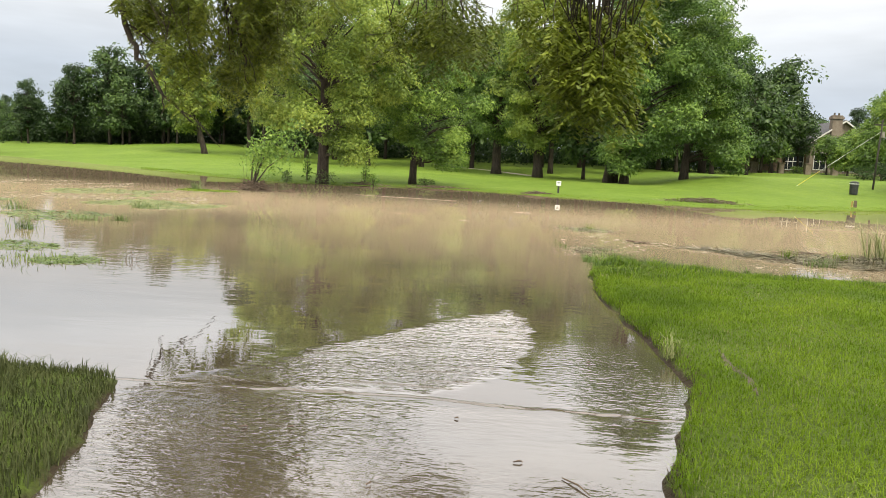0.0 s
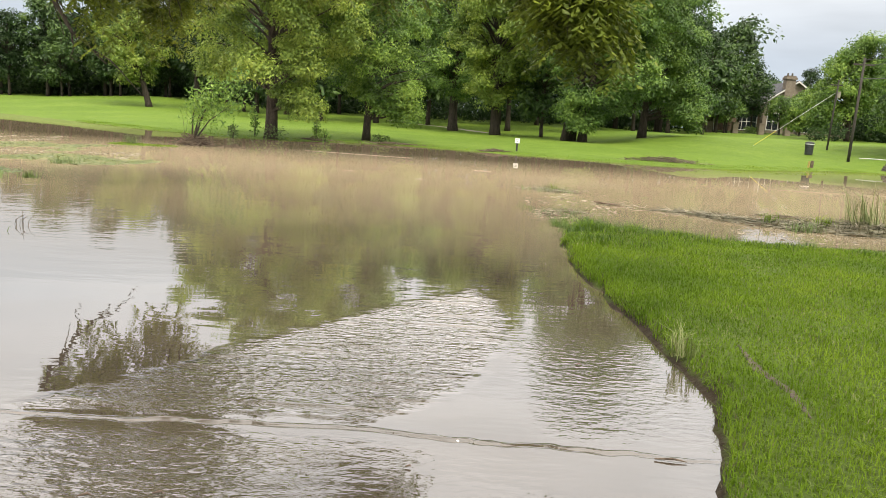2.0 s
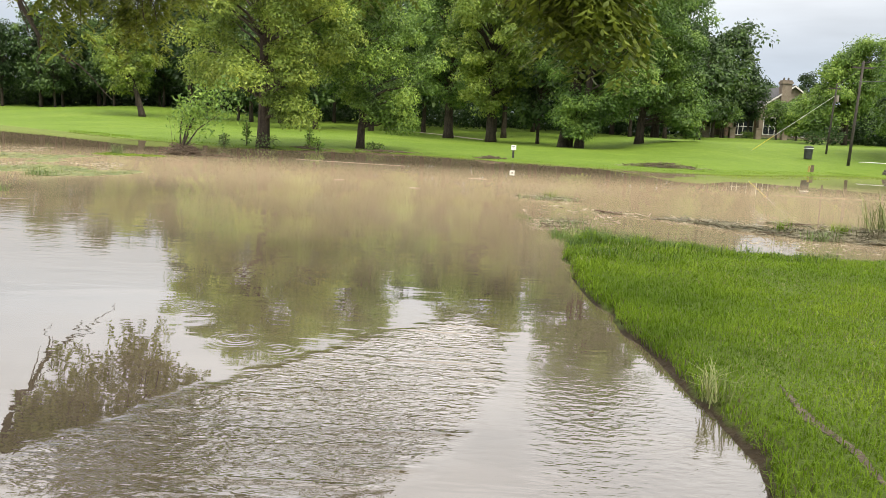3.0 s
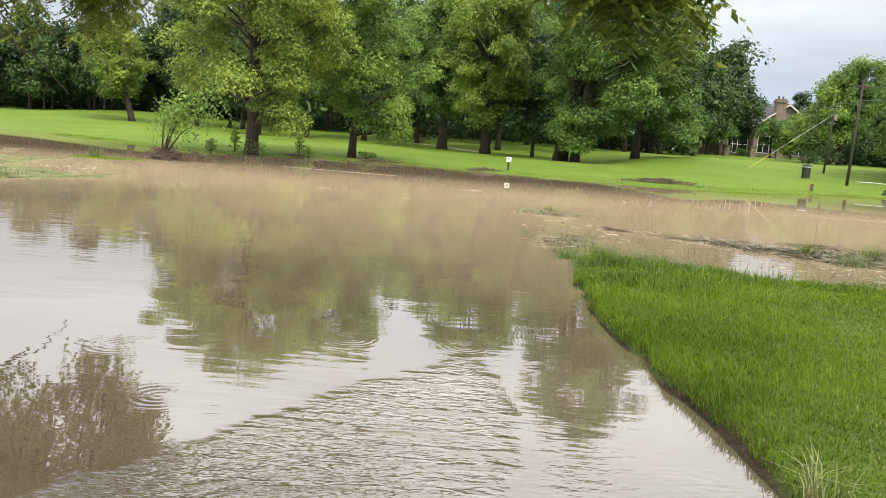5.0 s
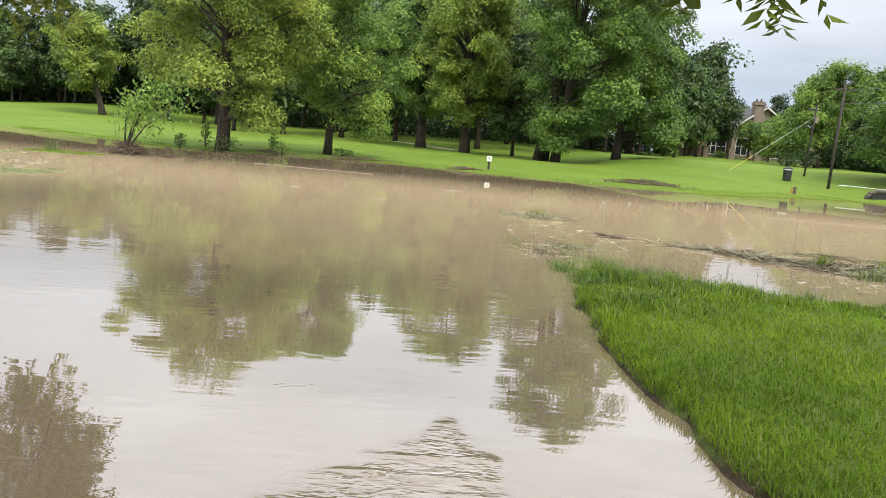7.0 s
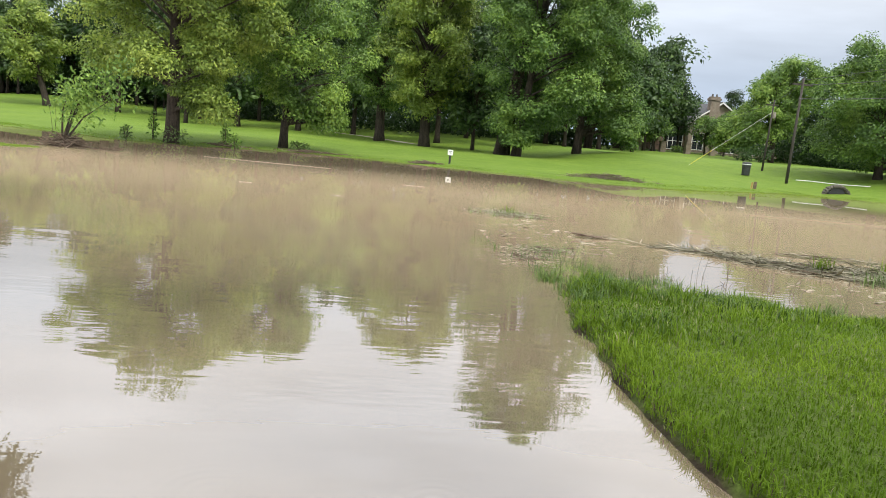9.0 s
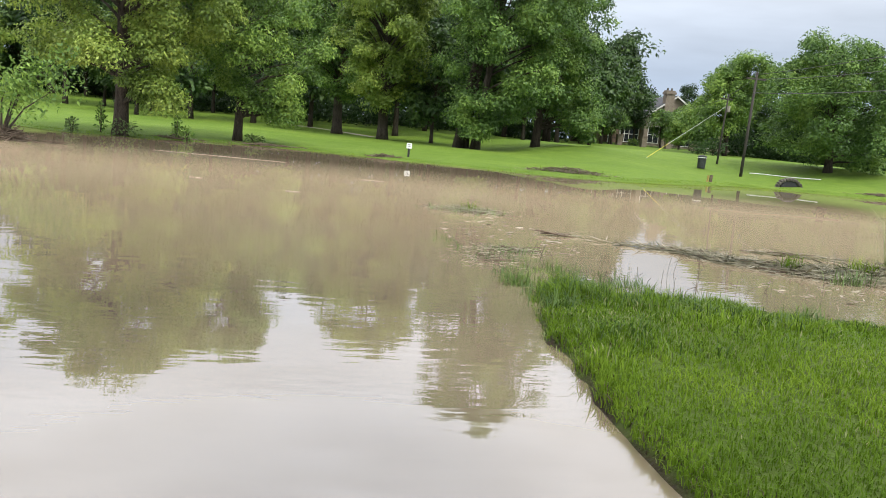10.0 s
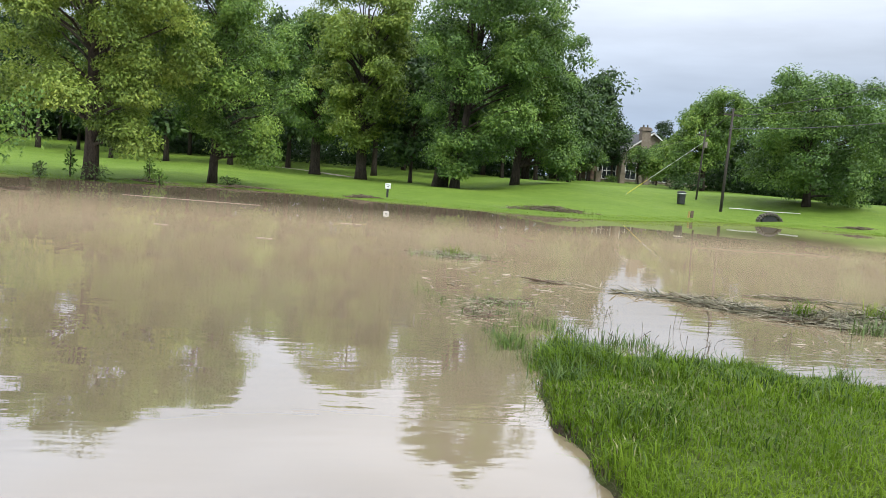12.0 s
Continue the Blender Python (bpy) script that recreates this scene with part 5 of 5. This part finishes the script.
def rut_d(x, y):
    best = np.full(np.shape(x), 9.0)
    for a0, b0 in zip(RUT[:-1], RUT[1:]):
        e = b0 - a0
        q = np.clip(((x - a0[0]) * e[0] + (y - a0[1]) * e[1]) / (e @ e), 0, 1)
        best = np.minimum(best, np.hypot(x - a0[0] - q * e[0], y - a0[1] - q * e[1]))
    return best


k = np.linspace(0, 1, 30)
rx, ry = np.interp(k, np.linspace(0, 1, 4), RUT[:, 0]), np.interp(k, np.linspace(0, 1, 4), RUT[:, 1])
rwid = 0.034 * np.sin(np.pi * np.clip(k, 0.05, 0.95)) * (0.6 + 0.7 * vnoise(k * 9, k * 0, 3))
sd_, cols = np.array([1.0, 0.0]), (-1.0, -0.4, 0.4, 1.0)
rv = [(rx[i] + sd_[0] * rwid[i] * c, ry[i] + sd_[1] * rwid[i] * c, gz(rx[i] + sd_[0] * rwid[i] * c, ry[i] + sd_[1] * rwid[i] * c) + (0.007 if abs(c) < 0.5 else 0.004)) for i in range(30) for c in cols]
a = Acc()
a.add(rv, [(i * 4 + j, i * 4 + j + 1, i * 4 + j + 5, i * 4 + j + 4) for i in range(29) for j in range(3)])
tagged(part("mud_rut", a, MUD, smooth=True), "wet muddy rut worn into the turf", "mud", kind="structure")
fall = lambda x, y: (0.3 + 0.7 * step(rut_d(x, y), 0.0, 0.05)) * np.clip(1.25 - 0.13 * np.hypot(x - 1.2, 0.55 * (y - 6.0)), 0.10, 1) * step(y, 1.2, 3.2) * (1 - step(x, 7.0, 11.0))
blades("bank_grass", BANK_R, 470000, (0.6, 11.0, 1.2, 13.0), 0.018, 0.062, 0.0046, 11, "thick bright green grass on the low bank", dens=fall, zmin=0.03, lean=1.5)
rim_d = lambda x, y: np.exp(-np.abs(signed(x, y, BANK_R) - 0.02) / 0.15)
blades("edge_grass", BANK_R, 160000, (0.6, 3.2, 1.6, 12.6), 0.035, 0.10, 0.004, 12, "longer grass that overhangs the bank's muddy edge", dens=lambda x, y: 0.8 * rim_d(x, y) * (0.45 + 0.55 * step(y, 6.2, 7.4)), lean=1.3, zmin=0.012)
blades("dead_grass", BANK_R, 70000, (0.6, 9.5, 1.6, 13.0), 0.018, 0.05, 0.005, 16, "thin brown grass blades mixed into the bank's turf", mat=BLADE_DRY, dens=lambda x, y: fall(x, y) * step(vnoise(x * 1.3, y * 1.3, 6), 0.3, 0.8), zmin=0.02)
north = lambda x, y: np.clip(np.exp(-np.abs(signed(x, y, BANK_R) - 0.1) / 0.6) * step(y, 9.8, 11.4), 0, 1) * (0.25 + 0.75 * step(vnoise(x * 2.2, y * 2.2, 7), 0.3, 0.6))
blades("edge_grass", BANK_R, 40000, (1.3, 9.5, 10.0, 13.0), 0.02, 0.15, 0.006, 19, "dark wet grass stems among the bank's longer grass", mat=BLADE_WET, dens=north, zmin=-0.02, lean=1.5, ragged=True)
blades("edge_grass", BANK_R, 50000, (1.3, 9.5, 10.0, 13.0), 0.02, 0.135, 0.006, 13, "long uncut grass along the drowned end of the bank", dens=north, zmin=-0.02, lean=1.5, ragged=True)
# left bank blades take the darkened grass colour for the shade there
blades("bank_grass", BANK_L, 60000, (-5.5, -1.5, 1.5, 5.0), 0.03, 0.075, 0.005, 14, "brownish grass at the path's edge, darkened for tree shade", mat=BLADE_SHADED, zmin=0.02, dens=lambda x, y: step(y, 1.2, 2.8) * step(x, -5.5, -3.6))
blades("edge_grass", BANK_L, 14000, (-5.0, -1.5, 2.4, 5.0), 0.05, 0.13, 0.005, 15, "longer grass at the rim of the bank", mat=BLADE_SHADED, dens=lambda x, y: np.exp(-np.abs(signed(x, y, BANK_L)) / 0.12), lean=1.2)
blades("dead_grass", BANK_R, 26000, (1.3, 9.5, 10.0, 13.0), 0.02, 0.10, 0.006, 17, "dry stems in the uncut grass at the water", mat=BLADE_DRY, dens=north, zmin=-0.02, lean=1.2)
POINT = [(1.5, 12.0), (1.48, 13.1), (1.36, 14.1), (1.02, 15.6), (1.30, 15.9), (1.9, 14.7), (2.6, 13.8), (3.2, 12.6), (3.4, 12.1)]
rs = np.random.default_rng(90)
n = 26000
x, y = rs.uniform(1.0, 3.5, n), rs.uniform(12, 15.9, n)
k = (signed(x, y, POINT) > 0) & (rs.random(n) < np.clip(0.9 - (y - 12.2) * 0.34, 0.12, 1) * np.clip(2.0 * vnoise(x * 4, y * 3, 2) - 0.5, 0, 1))
x, y = x[k], y[k]
n = len(x)
tagged(part("flooded_grass", blade_mesh("flooded_grass", np.stack([x, y, np.full(n, -0.02)], 1), 0.035 + 0.15 * rs.random(n) ** 2.5, np.full(n, 0.007), 0.2 + 1.1 * rs.random(n), rs.random(n) * 6.28, rs), BLADE_WET),
       "sparse grass standing out of the water off the point", "grass", kind="stuff")
st = Acc()
sk = tagged(new("weed_stalks"), "dark seed stalks standing in the flooded grass", "stalks")
for k in range(46):
    x, y = 1.5 + 3.2 * rs.random() ** 1.2, 12.3 + 1.9 * rs.random()
    st = Acc()
    h = 0.07 + 0.20 * rs.random() ** 1.5
    dx, dy = rs.normal(0, 0.045, 2)
    st.tube([(x, y, -0.05), (x + dx * 0.4, y + dy * 0.4, h * 0.6), (x + dx, y + dy, h)], [0.0022, 0.0018, 0.003], 4)
    part("stalk", st, BARK_DARK, sk)
for k, (tx, ty) in enumerate(((1.75, 12.15), (2.15, 12.35), (2.6, 12.3), (3.1, 12.05), (3.9, 11.95), (1.6, 11.6), (2.4, 11.7), (4.8, 11.7), (1.55, 12.8), (5.9, 11.3))):
    tf = thing("grass_tuft", tx, ty, max(gz(tx, ty), -0.01), "loose tuft of longer grass at the drowned end of the bank", "grass", group="tufts on the bank")
    m = 90
    part("blade", blade_mesh("blade", np.concatenate([rs.normal(0, 0.07, (m, 2)), np.full((m, 1), -0.01)], 1), 0.08 + 0.17 * rs.random(m) ** 1.5, np.full(m, 0.008), 0.5 + 1.2 * rs.random(m), rs.random(m) * 6.28, rs), (BLADE, BLADE_WET, BLADE_WET)[k % 3], tf, kind="stuff")
blades("dead_grass", BANK_R, 40000, (0.6, 2.4, 1.6, 12.0), 0.02, 0.07, 0.004, 18, "brown roots and dead blades along the bank's muddy edge", mat=ROOT, dens=lambda x, y: np.exp(-np.abs(signed(x, y, BANK_R) - 0.02) / 0.05), zmin=0.005, lean=1.6)
# far shore fringe
rs = np.random.default_rng(91)
n = 9000
x = rs.uniform(-30, 36, n)
y = np.interp(x, SHORE_X, SHORE_Y) + rs.normal(0.6, 0.8, n)
z = ground_z(x, y)
k = (z > -0.03) & (z < 0.2)
x, y, z = x[k], y[k], z[k]
n = len(x)
tagged(part("shore_grass", blade_mesh("shore_grass", np.stack([x, y, z - 0.01], 1), 0.02 + 0.05 * rs.random(n), np.full(n, 0.03), 0.9 * rs.random(n), rs.random(n) * 6.28, rs), BLADE), "grass fringe along the far waterline", "grass", kind="stuff")

# green blades added in the calm shallows, standing in for the lawn's reflection
rs = np.random.default_rng(92)
n = 9000
x = rs.uniform(13, 40, n)
y = np.interp(x, SHORE_X, SHORE_Y) - 4.2 * rs.random(n) ** 1.3
k = (vnoise(x * 0.35, y * 0.9, 2) * 0.7 + 0.3 * vnoise(x * 1.5, y * 3, 4) > 0.36) & (ground_z(x, y) < 0.02)
x, y = x[k], y[k]
n = len(x)
tagged(part("reflection_grass", blade_mesh("reflection_grass", np.stack([x, y, np.full(n, -0.02)], 1), 0.040 + 0.025 * rs.random(n), np.full(n, 0.02), 0.9 * rs.random(n), rs.random(n) * 6.28, rs), BLADE), "thin grass added in the shallows for the lawn's green reflection", "grass", kind="stuff")

# a clump of coarse grass on the near rim
cg = thing("grass_clump", 1.42, 6.05, gz(1.45, 6.05), "pale coarse grass clump leaning over the bank", "grass")
m = 46
part("blade", blade_mesh("blade", np.concatenate([rs.normal(0, 0.05, (m, 2)), np.zeros((m, 1))], 1), 0.12 + 0.16 * rs.random(m), np.full(m, 0.006), 0.5 + 0.8 * rs.random(m), rs.random(m) * 6.28, rs), BLADE_DRY, cg, kind="stuff")

# bits on the shallow water of the path
for k, (x, y, l, an) in enumerate(((-1.35, 3.95, 0.05, 0.3), (-1.1, 4.0, 0.04, 0.1), (-0.55, 3.35, 0.03, 1), (0.15, 3.75, 0.05, 0.2), (-0.2, 4.35, 0.025, 0), (0.95, 4.58, 0.14, -0.1), (0.75, 5.9, 0.03, 0), (-0.95, 3.6, 0.03, 0), (0.42, 3.5, 0.22, -1.0))):
    a = Acc()
    c, s = math.cos(an) * l, math.sin(an) * l
    a.tube([(-c / 2, -s / 2, 0.004), (0.01, 0.005, 0.010), (c / 2, s / 2, 0.004)], [0.003, 0.005, 0.002], 6)
    t = tagged(part("twig", a, STICK), "dark wet twig lying in the shallow water", "twig")
    t.location = (x, y, 0.003)

# ---- the tree overhead ----
oh = thing("overhanging_tree", -7.9, -0.9, gz(-7.9, -0.9), "tree whose leafy twigs hang over the flooded path", "tree")
org = np.array([-7.9, -0.9, gz(-7.9, -0.9)])
CENTRE = np.array([0.0, 0.0, 1.48])
a = Acc()
a.tube([(0, 0, -0.3), (0.1, 0.1, 1.5), (0.5, 0.6, 3.8), (1.0, 1.0, 7.0)], [0.36, 0.29, 0.25, 0.16], 10)
part("trunk", a, BARK_DARK, oh, smooth=True)
rs = np.random.default_rng(55)
BOUGHS = [(2.7, [(-3.9, -0.1, 3.0), (-3.6, 2.2, 3.5), (-3.1, 4.2, 3.2), (-2.86, 5.1, 2.8), (-2.70, 5.2, 2.45), (-2.64, 5.2, 2.2), (-2.50, 5.22, 2.06), (-2.40, 5.22, 1.9), (-2.24, 5.25, 1.70)]),
          (2.7, [(-3.9, 0.0, 3.2), (-3.0, 3.0, 3.8), (-2.4, 4.6, 3.4), (-2.0, 5.3, 2.6), (-1.85, 5.4, 2.1)]),
          (1.7, [(-4.4, 0.2, 3.6), (-3.0, 2.6, 4.3), (-1.6, 4.4, 4.0), (-1.0, 5.2, 3.3), (-0.8, 5.4, 2.6)]),
          (1.42, [(-4.9, 0.3, 4.4), (-2.2, 2.2, 5.0), (-0.4, 3.9, 4.5), (0.5, 4.9, 3.5), (0.66, 5.15, 2.5), (0.66, 5.2, 2.0)]),
          (1.42, [(-4.9, 0.4, 4.6), (-1.6, 2.0, 5.2), (0.2, 3.6, 4.7), (0.7, 4.9, 3.7), (0.75, 5.4, 2.9)])]
sprays = []
for reach, L in BOUGHS:
    L = CENTRE + (np.array(L) - CENTRE) * reach
    L[0] = org + np.array([0.6, 0.7, 4.6])
    t = np.linspace(0, len(L) - 1, 26)
    pts = np.stack([np.interp(t, np.arange(len(L)), L[:, j]) for j in range(3)], 1)
    for _ in range(2):
        pts[1:-1] = (pts[:-2] + 2 * pts[1:-1] + pts[2:]) / 4
    a = Acc()
    pts[2:] += rs.normal(0, 0.03, (24, 3))
    a.tube(pts - org, 0.012 + 0.085 * (1 - np.linspace(0, 1, 26)) ** 0.8, 7, False)
    part("limb", a, BARK_DARK, oh, smooth=True)
    # crooked side twigs off the outer half of the long boughs
    for i in range(12, 25, 2) if reach > 2 else ():
        d = np.array([rs.uniform(-0.2, 0.9), rs.uniform(-0.5, 0.5), rs.uniform(-0.7, 0.1)]) * rs.uniform(0.5, 1.1) * min(reach, 2.0) / 1.4
        k = np.linspace(0, 1, 6)[:, None]
        q = pts[i] + d * k + np.array([0, 0, -0.35]) * k * k + rs.normal(0, 0.035, (6, 3)) * k
        a = Acc()
        a.tube(q - org, np.linspace(0.020, 0.005, 6), 5, False)
        part("branch", a, BARK_DARK, oh, smooth=True)
# hanging twigs, bough by bough: reach, count, spans of x, y, z and of the hanging length
HANG = []
for reach, count, xs, ys, zs, hs_, tight in ((2.7, 66, (-2.32, -1.7), (5.0, 5.8), (2.15, 2.6), (0.10, 0.38), 0.09), (2.7, 45, (-2.75, -2.3), (5.1, 5.8), (2.45, 2.65), (0.05, 0.15), 0.09), (2.7, 105, (-2.45, -1.55), (4.8, 5.8), (2.6, 3.2), (0.12, 0.4), 0.13),
                                             (1.7, 30, (-0.95, -0.3), (5.0, 5.8), (2.42, 2.7), (0.08, 0.25), 0.10), (1.7, 24, (-1.4, -0.2), (4.8, 5.9), (2.75, 3.6), (0.15, 0.45), 0.16),
                                             (1.42, 24, (0.04, 1.0), (4.9, 5.6), (2.4, 2.66), (0.08, 0.28), 0.09), (1.42, 40, (0.42, 0.74), (5.0, 5.3), (2.2, 2.45), (0.2, 0.42), 0.05), (1.42, 18, (0.0, 0.9), (4.9, 5.6), (2.7, 3.5), (0.2, 0.4), 0.12),
                                             (2.7, 120, (-2.7, -1.3), (4.6, 5.8), (3.2, 4.0), (0.15, 0.4), 0.15), (1.7, 45, (-2.6, 0.6), (4.6, 6.0), (3.3, 4.2), (0.2, 0.6), 0.15), (1.42, 110, (-5.0, -1.0), (-0.5, 4.0), (3.4, 4.6), (0.3, 0.7), 0.3), (1.42, 170, (-4.4, -1.7), (0.2, 3.0), (3.5, 4.6), (0.3, 0.7), 0.25), (1.42, 110, (-1.0, 3.6), (-2.5, 2.4), (3.6, 4.8), (0.3, 0.7), 0.3)):
    tufts = [(rs.uniform(*xs), rs.uniform(*ys), rs.uniform(*zs)) for _ in range(max(4, count // 9))]
    for k in range(count):
        c = tufts[k % len(tufts)]
        x, y, z = (c[q] + rs.normal(0, tight) for q in range(3))
        HANG.append((reach, float(np.clip(x, xs[0] - 0.05, xs[1] + 0.05)), y, max(z, zs[0]), rs.uniform(*hs_)))
tw = Acc()
P, AX, LN = [], [], []
for reach, x, y, z, h in HANG:
    sway = rs.normal(0, 0.16, 2)
    s0 = CENTRE + (np.array([x, y, z]) - CENTRE) * reach
    h *= reach
    e0 = s0 + np.array([sway[0], sway[1], -h])
    m0 = (s0 + e0) / 2 + np.array([sway[0] * 0.6, sway[1] * 0.6, 0.08])
    up = s0 + np.array([rs.normal(0, 0.15), -0.45, 0.6])
    tw.tube(np.array([up, s0, m0, e0]) - org, [0.008, 0.006, 0.004, 0.002], 4, False)
    for t in np.linspace(0.0, 1.0, 7):
        c = s0 * (1 - t) ** 2 + 2 * m0 * t * (1 - t) + e0 * t ** 2
        for _ in range(2):
            an = rs.random() * 6.28
            d = np.array([math.cos(an), math.sin(an), -0.5 - 0.6 * rs.random()])
            d /= np.linalg.norm(d)
            ln = 0.20 + 0.12 * rs.random()
            sd = np.cross(d, (0, 0, 1.0))
            sd /= np.linalg.norm(sd)
            for q in np.linspace(0.25, 1.0, 6):
                b = c + d * ln * q + np.array([0, 0, -0.05 * q * q])
                for sgn in (-1, 1):
                    P.append(b)
                    AX.append(sd * sgn * 0.8 + d * 0.6 + rs.normal(0, 0.15, 3) + (0, 0, -0.2))
                    LN.append((0.055 + 0.04 * rs.random()) * (1.35 if reach > 2 else 1.0))
part("twig", tw, BARK_DARK, oh, kind="stuff")
P, AX, LN = np.array(P) - org, np.array(AX), np.array(LN)
part("foliage", leaf_mesh("foliage", P, AX, np.cross(AX, np.array([0, 0, 1.0]) + rs.normal(0, 0.4, (len(P), 3))), LN, LN * 0.36), LEAF_NEAR, oh, "yellow-green pinnate leaves")
